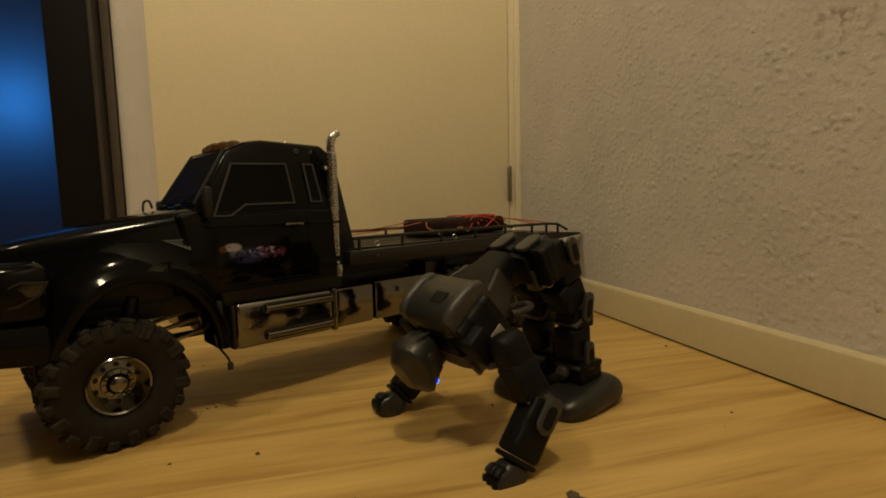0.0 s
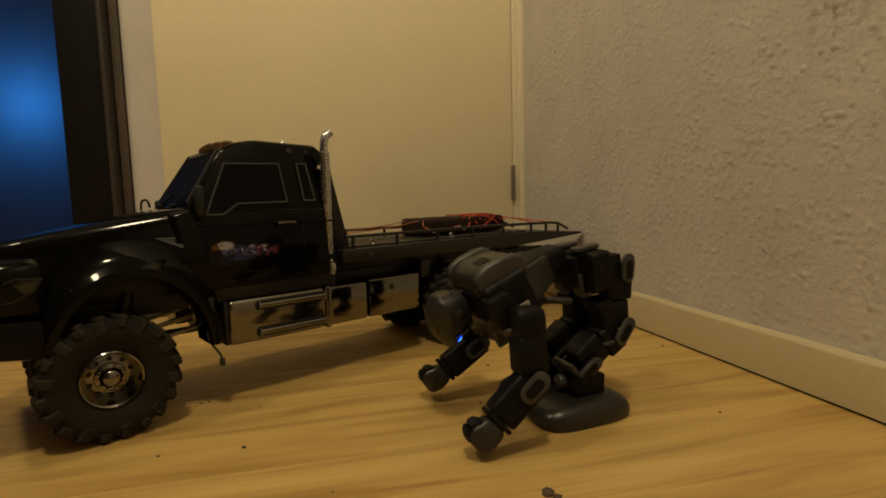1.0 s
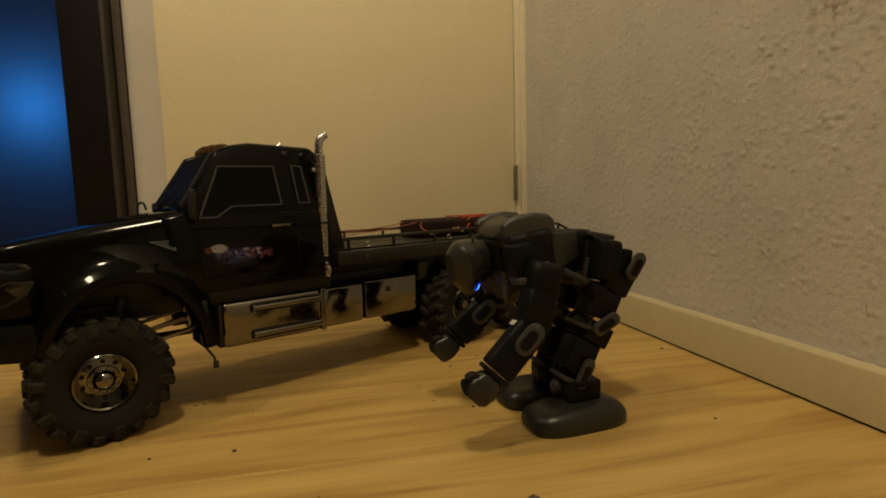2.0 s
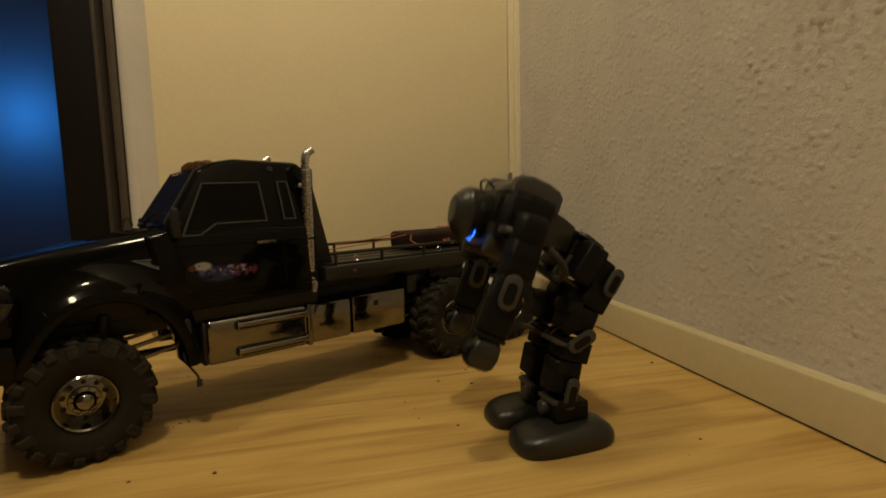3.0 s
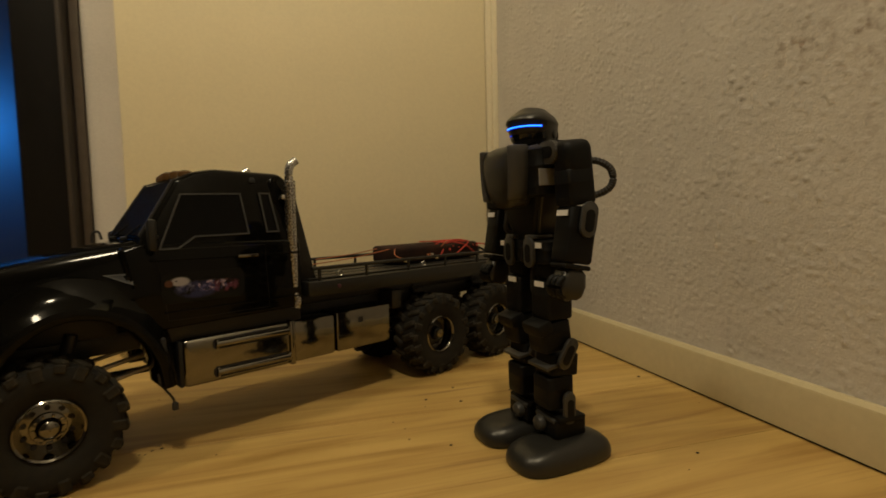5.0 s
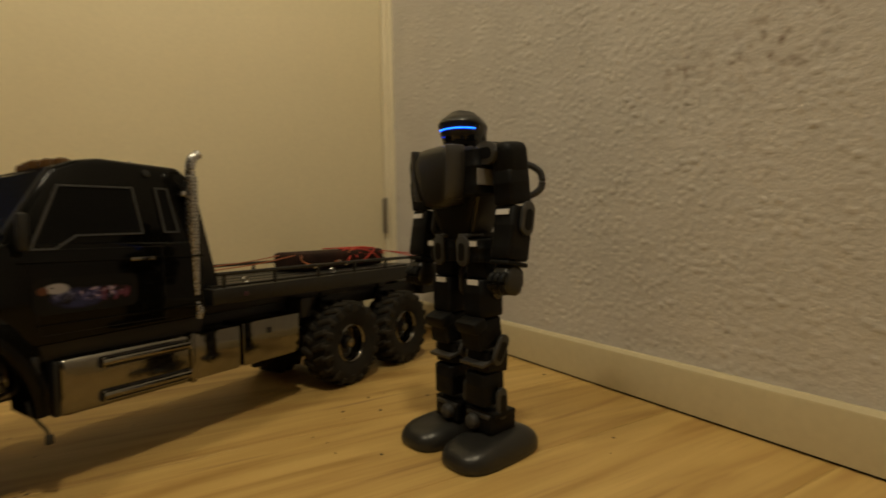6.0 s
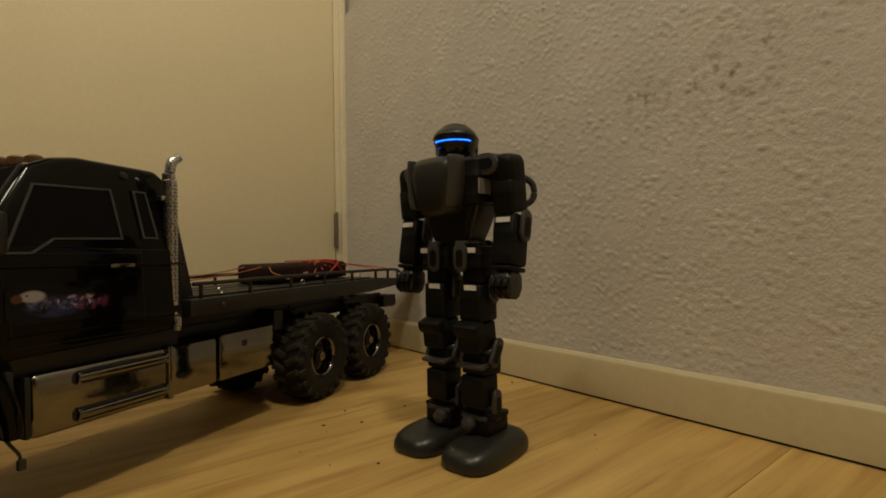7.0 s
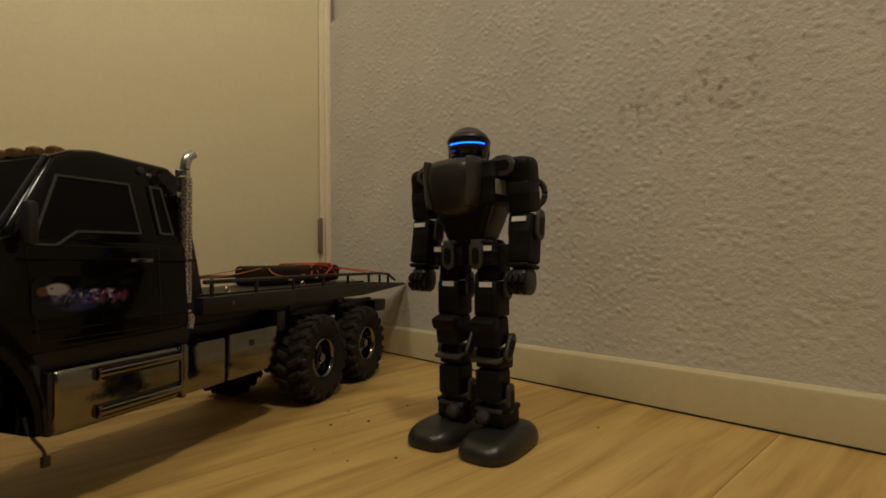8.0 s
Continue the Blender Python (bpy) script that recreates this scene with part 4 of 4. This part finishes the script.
def servo(c, s, m=None):
    """a servo case in one shell: a block with two raised seams."""
    w, d, h = s
    rings = []
    for k, g in ((-0.5, 0.84), (-0.485, 0.94), (-0.44, 1.0), (-0.33, 1.0), (-0.31, 1.006), (-0.28, 1.006), (-0.26, 1.0), (0.09, 1.0), (0.10, 1.006), (0.13, 1.006), (0.14, 1.0), (0.44, 1.0), (0.485, 0.94), (0.5, 0.84)):
        rings.append([(m or Matrix()) @ Vector((x + c[0], y + c[1], c[2] + k * h)) for x, y in rounded(0, 0, w * g, d * g, min(w, d) * 0.14, 3)])
    return loft(rings)


def robot_parts():
    R = tagged(empty("robot", pose(0.55, 0.775, 0, 0, 0, 194.5)), "gunmetal and black toy robot with a glowing blue visor, standing up", "robot")
    P = {}
    for s, k in ((1, "L"), (-1, "R")):
        # foot: origin at the toe's edge on the floor
        rings = []
        n = 36
        for z, g in ((0.0, 0.94), (0.002, 0.985), (0.006, 1.0), (0.0115, 0.985), (0.017, 0.93), (0.0215, 0.83), (0.0245, 0.70), (0.0262, 0.52)):
            ring = []
            for i in range(n):
                a = 2 * math.pi * i / n
                ex = 0.62
                cx, cy = math.copysign(abs(math.cos(a)) ** ex, math.cos(a)), math.copysign(abs(math.sin(a)) ** ex, math.sin(a))
                wide = 0.0325 * (1 + 0.07 * cx)
                ring.append((-0.0535 + 0.0600 * cx * g - 0.004 * (1 - g), wide * cy * g + s * 0.0, z + (0.004 * (1 - g)) * (-cx)))
            rings.append(ring)
        f = part("foot", loft(rings), SHELL, R, "rounded gunmetal foot", 40)
        P["foot" + k] = f
        bm = box((-0.062, -s * 0.010, 0.037), (0.040, 0.040, 0.022), 0.003)
        box((-0.062, -s * 0.010, 0.0475), (0.034, 0.046, 0.006), 0.0015, None, bm)
        part("ankle_block", bm, SERVO, f, "black ankle servo")
        bm = lathe([(0.0085, -0.004), (0.0092, 0), (0.0075, 0.005), (0.004, 0.0068), (0.0004, 0.0072)], 20, Matrix.Translation((-0.040, -s * 0.016, 0.0375)) @ Matrix.Rotation(radians(90), 4, "Y"))
        part("ankle_disc", bm, BRACKET, f, "grey round ankle cap")
        # shin: origin at the ankle axis
        sh = part("shin", servo((0.004, 0, 0.019), (0.034, 0.031, 0.036)), SERVO, R, "black shin servo")
        part("knee_servo", servo((0.003, 0, 0.049), (0.036, 0.033, 0.024), pose(0, 0, 0, 0, -5, 0)), SERVO, sh)
        P["shin" + k] = sh
        for q in (1, -1):
            bm = bmesh.new()
            hole = plate_y(bm, -0.002, 0.003, 0.015, 0.036, q * 0.0170, q * 0.0056)
            part("bracket", bm, BRACKET, sh, "grey rounded bracket")
            part("bracket_dark_inset", hole, SERVO, sh, "", 0)
        part("bracket_bar", box((0.002, 0, -0.0105), (0.030, 0.036, 0.005), 0.0015), BRACKET, sh)
        # thigh: origin at the knee axis
        th = part("thigh", servo((0.004, 0, 0.057), (0.034, 0.032, 0.042)), SERVO, R, "black thigh servo")
        part("lower_servo", servo((0.005, 0, 0.019), (0.037, 0.032, 0.032), pose(0, 0, 0, 0, 8, 0)), SERVO, th)
        part("knee_cover", box((0.012, 0, 0.034), (0.020, 0.034, 0.015), 0.004, pose(0, 0, 0, 0, 20, 0)), SERVO, th)
        P["thigh" + k] = th
        for q in (1, -1):
            bm = bmesh.new()
            hole = plate_y(bm, -0.001, 0.000, 0.016, 0.036, q * 0.0180, q * 0.0056, -30)
            part("bracket", bm, BRACKET, th, "grey slanted knee bracket")
            part("bracket_dark_inset", hole, SERVO, th, "", 0)
            bm = bmesh.new()
            hole = plate_y(bm, 0.000, 0.073, 0.016, 0.034, q * 0.0170, q * 0.0056)
            part("bracket", bm, BRACKET, th, "grey rounded bracket")
            part("bracket_dark_inset", hole, SERVO, th, "", 0)
        part("bracket_bar", box((0.010, 0, -0.010), (0.034, 0.037, 0.0045), 0.0015, pose(0, 0, 0, 0, 12, 0)), BRACKET, th)
        part("sticker", box((0.0215, 0.002, 0.0745), (0.0008, 0.017, 0.0058), 0.0), STICKER, th, "small white sticker", 0)
    # pelvis: origin at the hip axis
    bm = box((0, 0, 0.049), (0.036, 0.050, 0.012), 0.003)
    pv = part("pelvis", bm, SERVO, R, "black hip servo block")
    P["pelvis"] = pv
    for s in (1, -1):
        part("hip_servo", servo((0, s * 0.0235, 0.034), (0.046, 0.044, 0.026)), SERVO, pv)
        part("hip_joint", box((0, s * 0.028, 0.014), (0.032, 0.030, 0.020), 0.003), SERVO, pv)
    for s in (1, -1):
        bm = bmesh.new()

        def put(u, v, q, s=s):
            return Vector((0.024 + q, s * 0.020 + u, 0.034 + v))
        slab(stadium(0, 0, 0.018, 0.034), put, 0.005, bm, 0, bev=0.0012)
        part("bracket", bm, BRACKET, pv, "grey rounded hip bracket")
        # black slab on the bracket face for the dark of its recess
        part("bracket_dark_inset", slab(stadium(0, 0, 0.010, 0.020), lambda u, v, q, s=s: Vector((0.029 + q, s * 0.020 + u, 0.033 + v)), 0.0005), SERVO, pv, "", 0)
        bm = slab(stadium(0, 0, 0.018, 0.036), lambda u, v, q, s=s: Vector((-0.024 - q, s * 0.020 + u, 0.036 + v)), 0.005, bev=0.0012)
        part("bracket", bm, BRACKET, pv, "grey rounded hip bracket")
        part("bracket_top", box((0.014, s * 0.020, 0.0505), (0.026, 0.017, 0.0045), 0.0015), BRACKET, pv)
        part("sticker", box((0.0245, s * 0.036 - 0.002, 0.042), (0.0010, 0.011, 0.0058), 0.0), STICKER, pv, "small white sticker", 0)
    # torso: origin at the hip axis; standing shoulders at SHOULDER
    bm = loft([[(x, y, z) for x, y in rounded(-0.026, 0, d, w, 0.008)] for z, d, w in ((0.026, 0.024, 0.036), (0.050, 0.032, 0.046), (0.056, 0.036, 0.050), (0.075, 0.040, 0.064), (0.095, 0.044, 0.080))])
    to = part("torso", bm, SERVO, R, "black and grey torso")
    P["torso"] = to
    for s in (1, -1):
        bm = loft([[(x, s * y, z) for x, y in rounded(xc, yc, d, 0.006, 0.0025)] for z, xc, yc, d in ((0.053, -0.027, 0.0245, 0.030), (0.072, -0.027, 0.0325, 0.036), (0.092, -0.027, 0.0400, 0.040))])
        part("waist_panel", bm, SHELL, to, "grey waist panel")
    part("chest_core", servo((-0.026, 0, 0.118), (0.056, 0.100, 0.052)), SERVO, to)
    # chest shield, a rounded front shell
    rings = []
    for z, w, x1 in ((0.081, 0.048, 0.008), (0.083, 0.060, 0.0125), (0.089, 0.070, 0.0165), (0.102, 0.079, 0.0200), (0.122, 0.085, 0.0225), (0.138, 0.087, 0.0215), (0.1455, 0.085, 0.0175), (0.1485, 0.078, 0.012)):
        ring = []
        for i in range(17):
            u = -1 + 2 * i / 16
            edge = abs(u) ** 7
            ring.append((x1 - 0.012 * edge - 0.002 * abs(u) ** 2, u * w * 0.435 - 0.006, z - 0.003 * abs(u) ** 3 * (1 if z > 0.12 else -1)))
        rings.append(ring + [(-0.014, w * 0.426 - 0.006, z), (-0.014, -w * 0.426 - 0.006, z)])
    part("chest_shield", loft(rings), SHELL, to, "rounded gunmetal chest shield", 40)
    for s in (1, -1):
        bm = loft([[(x, s * y * 0.87 - 0.006, z) for x, y in ((0.000, 0.0445 * g), (0.0105, 0.0445 * g), (0.0165, 0.0425 * g), (0.0208, 0.0385 * g), (0.0222, 0.0335 * g), (0.012, 0.031 * g), (0.000, 0.035 * g))] for z, g in ((0.090, 0.84), (0.100, 0.92), (0.122, 0.99), (0.138, 1.0), (0.1475, 0.97))])
        bmesh.ops.bevel(bm, geom=bm.edges[:], offset=0.002, segments=2, affect="EDGES", profile=0.5)
        part("shield_edge", bm, BRACKET, to)
    part("side_label", box((-0.009, 0.0508, 0.112), (0.022, 0.0016, 0.017), 0.0006), PLATE, to, "silver label on the side", 0)
    bm = loft([[(x, y, z) for x, y in rounded(xc, 0, d, w, 0.008)] for z, xc, d, w in ((0.082, -0.050, 0.010, 0.066), (0.086, -0.051, 0.020, 0.078), (0.101, -0.053, 0.029, 0.086), (0.124, -0.054, 0.031, 0.086), (0.139, -0.052, 0.026, 0.080), (0.146, -0.049, 0.014, 0.066))])
    bp = part("back_shell", bm, SHELL, to, "rounded gunmetal back shell", 45)
    for s in (1, -1):
        bm = loft([[(x, s * y, z) for x, y in rounded(xc, 0.0375, 0.024, 0.012, 0.005)] for z, xc in ((0.087, -0.052), (0.092, -0.0565), (0.106, -0.0600), (0.126, -0.0605), (0.139, -0.0575), (0.1435, -0.053))])
        part("back_rib", bm, BRACKET, to, "lighter grey rib of the back shell", 45)
    part("back_label", box((-0.0695, 0.010, 0.118), (0.0010, 0.020, 0.014), 0.0004), SERVO, to, "", 0)
    bm = box((-0.030, 0, 0.144), (0.034, 0.050, 0.008), 0.003)
    part("neck_base", bm, SERVO, to)
    pts = curve([(-0.044, 0.054, 0.126), (-0.057, 0.066, 0.1265), (-0.067, 0.075, 0.119), (-0.070, 0.077, 0.108), (-0.067, 0.075, 0.098), (-0.056, 0.067, 0.0915), (-0.040, 0.058, 0.093)], 9)
    P["hose"] = part("hose", tube(pts, 0.0035, n=10, wave=0.16), WIRE, R, "black corrugated hose loop on the back", 0)
    part("cable", tube(curve([(-0.050, 0.006, 0.150), (-0.056, 0.006, 0.160), (-0.052, 0.006, 0.167), (-0.044, 0.006, 0.163), (-0.040, 0.006, 0.152)], 5), 0.0013), WIRE, to)
    for s in (1, -1):
        bm = bmesh.new()

        def put(u, v, q, s=s):
            return Vector((-0.012 + q, s * 0.050 + u, 0.136 + v))
        slab(rounded(s * 0.004, 0, 0.034, 0.023, 0.0108), put, 0.007, bm, 0, bev=0.0022)
        sb = part("shoulder_bracket", bm, BRACKET, to, "grey rounded shoulder bracket")
        # again a black slab laid on, in place of a dark recess
        part("bracket_dark_inset", slab(rounded(s * 0.004, 0, 0.021, 0.012, 0.0058), lambda u, v, q, s=s: Vector((-0.005 + q, s * 0.050 + u, 0.136 + v)), 0.0005), SERVO, to, "", 0)
        part("shoulder_servo", box((-0.028, s * 0.050, 0.136), (0.034, 0.026, 0.024), 0.003), SERVO, to)
    # head: origin at the neck
    P["head"] = hd = part("head", helmet(), SHELL, R, "rounded gunmetal helmet head", 50)
    part("visor", visor_band(-0.80, 0.80, 0.0070, 0.0250, 0.0010), VISOR, hd, "glossy black visor", 50)
    part("visor_light", visor_band(-0.62, 0.62, 0.0178, 0.0201, 0.0015), LED, hd, "glowing blue light strip", 50)
    part("visor_glow", visor_band(-0.59, 0.59, 0.0185, 0.0195, 0.0020), LED_CORE, hd, "", 50)
    part("visor_light", visor_band(-0.56, -0.44, 0.0112, 0.0124, 0.0015), LED, hd, "", 50)
    part("chin", box((0.0085, 0, 0.0035), (0.026, 0.026, 0.012), 0.004), SERVO, hd)
    part("neck", lathe([(0.010, -0.012), (0.011, 0.0), (0.010, 0.006)], 20, Matrix.Translation((0, 0, -0.002))), SERVO, hd)
    for s in (1, -1):
        part("ear_cap", lathe([(0.0058, 0), (0.0053, 0.0014), (0.003, 0.002), (0.0004, 0.002)], 20, Matrix.Translation((-0.002, s * 0.0240, 0.014)) @ Matrix.Rotation(radians(-90 * s), 4, "X")), SHELL, hd)
    # arms
    for s, k in ((1, "L"), (-1, "R")):
        ua = part("upper_arm", servo((0.0, s * 0.012, -0.042), (0.031, 0.027, 0.036)), SERVO, R, "black upper arm servo")
        part("shoulder_block", loft([[(x, y, z) for x, y in rounded(-0.001, s * (0.012 - o), 0.032 * g, w, 0.007 * g, 3)] for z, g, w, o in ((-0.026, 0.96, 0.0265, 0.0), (-0.024, 1.0, 0.028, 0.0), (-0.006, 1.0, 0.028, 0.0), (-0.001, 0.97, 0.0265, 0.0006), (0.0022, 0.88, 0.0235, 0.0016), (0.0040, 0.70, 0.018, 0.003))]), SERVO, ua, "", 45)
        P["upper" + k] = ua
        fa = part("forearm", servo((0.001, s * 0.012, -0.016), (0.032, 0.028, 0.056)), SERVO, R, "black forearm servo")
        P["fore" + k] = fa
        for q, y0 in ((1, s * 0.012 + 0.0150), (-1, s * 0.012 - 0.0150)):
            bm = bmesh.new()
            hole = plate_y(bm, -0.001, 0.000, 0.019, 0.036, y0, q * 0.0045)
            part("bracket", bm, BRACKET, fa, "grey rounded elbow bracket")
            part("bracket_dark_inset", hole, SERVO, fa, "", 0)
        part("sticker", box((0.0185, s * 0.012, 0.004), (0.0008, 0.018, 0.0056), 0.0), STICKER, fa, "small white sticker", 0)
        part("cuff", box((0.001, s * 0.012, -0.0475), (0.031, 0.0275, 0.005), 0.002), SERVO, fa)
        bm = loft([[(x, y + s * 0.012, z) for x, y in rounded(xc, 0, d, w, 0.006)] for z, xc, d, w in ((-0.050, 0.0, 0.020, 0.020), (-0.054, 0.0, 0.026, 0.024), (-0.066, 0.001, 0.030, 0.026), (-0.076, 0.002, 0.027, 0.025), (-0.080, 0.002, 0.020, 0.020))])
        fi = part("fist", bm, SHELL, fa, "grey fist with black fingers", 45)
        for j in range(3):
            bm = tube(curve([(0.010, s * 0.012 + (j - 1) * 0.0078, -0.059), (0.0165, s * 0.012 + (j - 1) * 0.0078, -0.063), (0.0165, s * 0.012 + (j - 1) * 0.0078, -0.073), (0.009, s * 0.012 + (j - 1) * 0.0078, -0.078)], 4), 0.0034, n=10)
            part("finger", bm, SERVO, fa, "black finger")
    return R, P


def helmet_radius(a, z):
    """half sizes of the helmet at height z, for the direction a about the neck."""
    t = min(1.0, max(0.0, z / 0.042))
    top = 1 - 0.50 * max(0.0, (t - 0.64) / 0.36) ** 1.5 if t < 0.97 else 0.40
    front = max(0.0, math.cos(a))
    low = 0.80 + 0.20 * min(1.0, t / 0.40) - 0.12 * front * max(0.0, 1 - t / 0.62)
    k = max(0.02, top) * low
    f = 0.0305 if math.cos(a) > 0 else 0.0265
    e = 0.78
    cx, cy = math.copysign(abs(math.cos(a)) ** e, math.cos(a)), math.copysign(abs(math.sin(a)) ** e, math.sin(a))
    brow = 0.0056 * math.exp(-((z - 0.0285) / 0.0040) ** 2) * front ** 0.5
    side = 0.0016 * math.exp(-((z - 0.0285) / 0.006) ** 2)
    return (f * k + brow) * cx, (0.0258 * k + side) * cy


def helmet():
    n = 44
    zs = [0.0, 0.003, 0.007, 0.012, 0.017, 0.022, 0.0245, 0.0262, 0.0275, 0.030, 0.033, 0.036, 0.0385, 0.0400, 0.0407, 0.0410]
    rings = []
    for z in zs:
        ring = []
        for i in range(n):
            a = 2 * math.pi * i / n
            x, y = helmet_radius(a, z)
            high = min(1.0, max(0.0, (z - 0.026) / 0.006))
            # a low keel along the middle; the top falls towards the back, the brow droops at its ends
            droop = 0.0014 * (abs(y) / 0.025) ** 2 if 0.025 < z < 0.031 else 0.0
            ring.append((x, y, z + high * (0.0010 * math.exp(-(y / 0.006) ** 2) + 0.05 * x) - droop))
        rings.append(ring)
    return loft(rings)


def visor_band(a0, a1, z0, z1, out):
    """a strip round the front of the helmet; a0..a1 along it from its right to its left."""
    n = 20
    rings = []
    for i in range(n + 1):
        u = a0 + (a1 - a0) * i / n
        a = u * radians(78)
        lift = 0.0015 * (1 - abs(u))
        ring = []
        for z, o in ((z0, -0.002), (z0, out), (z1, out), (z1, -0.002)):
            x, y = helmet_radius(a, min(z, 0.0225))
            ring.append((x + o * math.cos(a), y + o * math.sin(a), z + lift * (1 if z == z1 or z1 - z0 < 0.005 else 0)))
        rings.append(ring)
    return loft(rings)


ROBOT, PARTS = robot_parts()

# seconds, root x, root y, heading, foot pitch, shin, thigh, torso, upper arm L, forearm L, upper arm R, forearm R, arm spread, head pitch, head turn
GAIT = [
    (0.0, 0.5457, 0.8003, 202, 4, 4, 20, 132, -30, 38, -32, 52, 20, 122, 5),
    (0.5, 0.5393, 0.7814, 195, 4, -36, 13, 123, -22, 46, -32, 56, 12, 116, 3),
    (1.0, 0.548, 0.7675, 187, 0, -52, -4, 116, -15, 49, -20, 57, 5, 108, 2),
    (1.2, 0.5489, 0.766, 186, 0, -50, -11, 114, -14, 50, -19, 57, 4, 107, 2),
    (1.75, 0.551, 0.7654, 185, 0, -34, -26, 105, -6, 47, -10, 52, 2, 104, 2),
    (2.3, 0.5517, 0.7649, 184, 0, -20, -41, 90, 7, 42, 2, 45, 0, 102, 2),
    (2.5, 0.5517, 0.7651, 184, 0, -16, -45, 86, 11, 40, 5, 41, 0, 101, 3),
    (3.0, 0.5553, 0.7642, 184, 0, -13, -34, 68, 5, 23, -7, 20, 0, 80, 8),
    (3.5, 0.5523, 0.7637, 185, 0, -12, -28, 44, -2, 13, -9, 11, 0, 44, 18),
    (4.0, 0.5537, 0.7625, 185, 0, -9, -3, 16, -15, 6, -6, 8, 0, 17, 26),
    (4.2, 0.5544, 0.7635, 186, 0, -2, -1, 6, -17, 3, -17, 4, 0, 4, 30),
    (4.6, 0.5547, 0.7653, 187, 0, 1, 0, 2, -20, 8, -20, 8, 0, 1, 32),
    (5.3, 0.5546, 0.7681, 188.5, 0, 1, 0, 1, -20, 10, -20, 10, 0, 0, 31),
    (8.0, 0.5555, 0.7708, 190, 0, 0, 0, 0, -20, 9, -20, 9, 0, 0, 29),
]


def turned(v, a):
    a = radians(a)
    return (v[0] * math.cos(a) + v[1] * math.sin(a), -v[0] * math.sin(a) + v[1] * math.cos(a))


def plus(a, b):
    return (a[0] + b[0], a[1] + b[1])


def motions():
    rows = {k: [] for k in PARTS}
    root = []
    for t, x, y, yaw, foot, shin, thigh, torso, ul, fl, ur, fr, spread, head, nod in GAIT:
        root.append((t, pose(x, y, 0, 0, 0, yaw)))
        an = plus((0.05, 0), turned((-0.058, 0.056), foot))
        kn = plus(an, turned((0, SHIN), shin))
        hp = plus(kn, turned((0, THIGH), thigh))
        ax = plus(hp, turned((HIP_OFF - 0.026 * min(1.0, max(0.0, (-thigh - 20) / 14)), 0), thigh))
        sh = plus(ax, turned(SHOULDER, torso))
        drop = math.exp(-((torso - 68) / 24) ** 2)
        nk = plus(ax, turned((-0.033 + 0.006 * drop, 0.153 - 0.008 * drop), torso))
        for k, s in (("L", 1), ("R", -1)):
            rows["foot" + k].append((t, pose(0.05, s * 0.0375, 0, 0, foot, 0)))
            rows["shin" + k].append((t, pose(an[0], s * LEG_Y, an[1], 0, shin, 0)))
            rows["thigh" + k].append((t, pose(kn[0], s * LEG_Y, kn[1], 0, thigh, 0)))
            u, f = (ul, fl) if s > 0 else (ur, fr)
            el = plus(sh, turned((0, -UPPER * math.cos(radians(spread))), -u))
            el = (el[0] + 0.022 * max(0.0, math.cos(radians(torso))), el[1])
            y0 = ARM_Y * s
            y1 = y0 + s * UPPER * math.sin(radians(spread))
            lean = u + 14
            rt = plus(el, turned((0, UPPER * math.cos(radians(spread))), -lean))
            rows["upper" + k].append((t, pose(rt[0], y0, rt[1], 0, -lean, 0) @ pose(0, 0, 0, spread * s, 0, 0)))
            rows["fore" + k].append((t, pose(el[0], y1, el[1], 0, -f, 0) @ pose(0, 0, 0, 0, 0, -16 * min(1.0, max(0.0, (5.3 - t) / 1.2)))))
        rows["pelvis"].append((t, pose(hp[0], 0, hp[1], 0, thigh * 0.15 + torso * 0.85, 0)))
        sag = min(1.0, max(0.0, (torso - 14) / 32))
        flat = min(1.0, max(0.0, (torso - 47) / 25))
        rows["hose"].append((t, pose(ax[0], 0, ax[1], 0, torso, 0) @ pose(-0.050 + 0.018 * sag - 0.004 * flat, 0.02 * flat, 0.110 - 0.012 * sag - 0.018 * flat, 0, -72 * sag - 10 * flat, 0) @ pose(0, 0, 0, -80 * flat, 0, 0) @ pose(0.050, -0.02 * flat, -0.110)))
        rows["torso"].append((t, pose(ax[0], 0, ax[1], 0, torso, 0)))
        rows["head"].append((t, pose(nk[0], -0.008, nk[1] - 0.004, 0, head, 0) @ pose(0, 0, 0, 0, 0, nod)))
    walk(ROBOT, root)
    for k, ob in PARTS.items():
        walk(ob, rows[k])


# ---- grit on the floor ----
def grit():
    r = random.Random(11)
    bm = bmesh.new()
    spots = [(0.191, 0.762, 0.0026), (0.109, 0.767, 0.0018), (0.514, 0.930, 0.0026), (0.468, 0.953, 0.0022), (0.82, 0.935, 0.0025), (0.52, 0.99, 0.002), (0.46, 0.80, 0.002), (0.712, 0.692, 0.0018), (0.60, 0.95, 0.002), (0.455, 0.60, 0.006), (0.46, 0.592, 0.004)]
    spots += [(r.uniform(0.05, 0.84), r.uniform(0.62, 1.1), r.uniform(0.0005, 0.0013)) for _ in range(20)]
    spots += [(0.115 + r.gauss(0, 0.02), 0.90 + r.gauss(0, 0.012), r.uniform(0.0008, 0.002)) for _ in range(6)]
    for x, y, q in spots:
        t = bmesh.new()
        bmesh.ops.create_icosphere(t, subdivisions=1, radius=q)
        for v in t.verts:
            v.co = Vector((v.co.x * r.uniform(0.7, 1.5), v.co.y * r.uniform(0.7, 1.3), max(0.0, v.co.z * 0.45 + q * 0.2)))
        join(bm, t, Matrix.Translation((x, y, 0.0002)))
    tagged(part("grit", bm, GRIT, None, "scattered crumbs and grit on the floor", 0), category="dirt", kind="stuff")


grit()
floor()
motions()
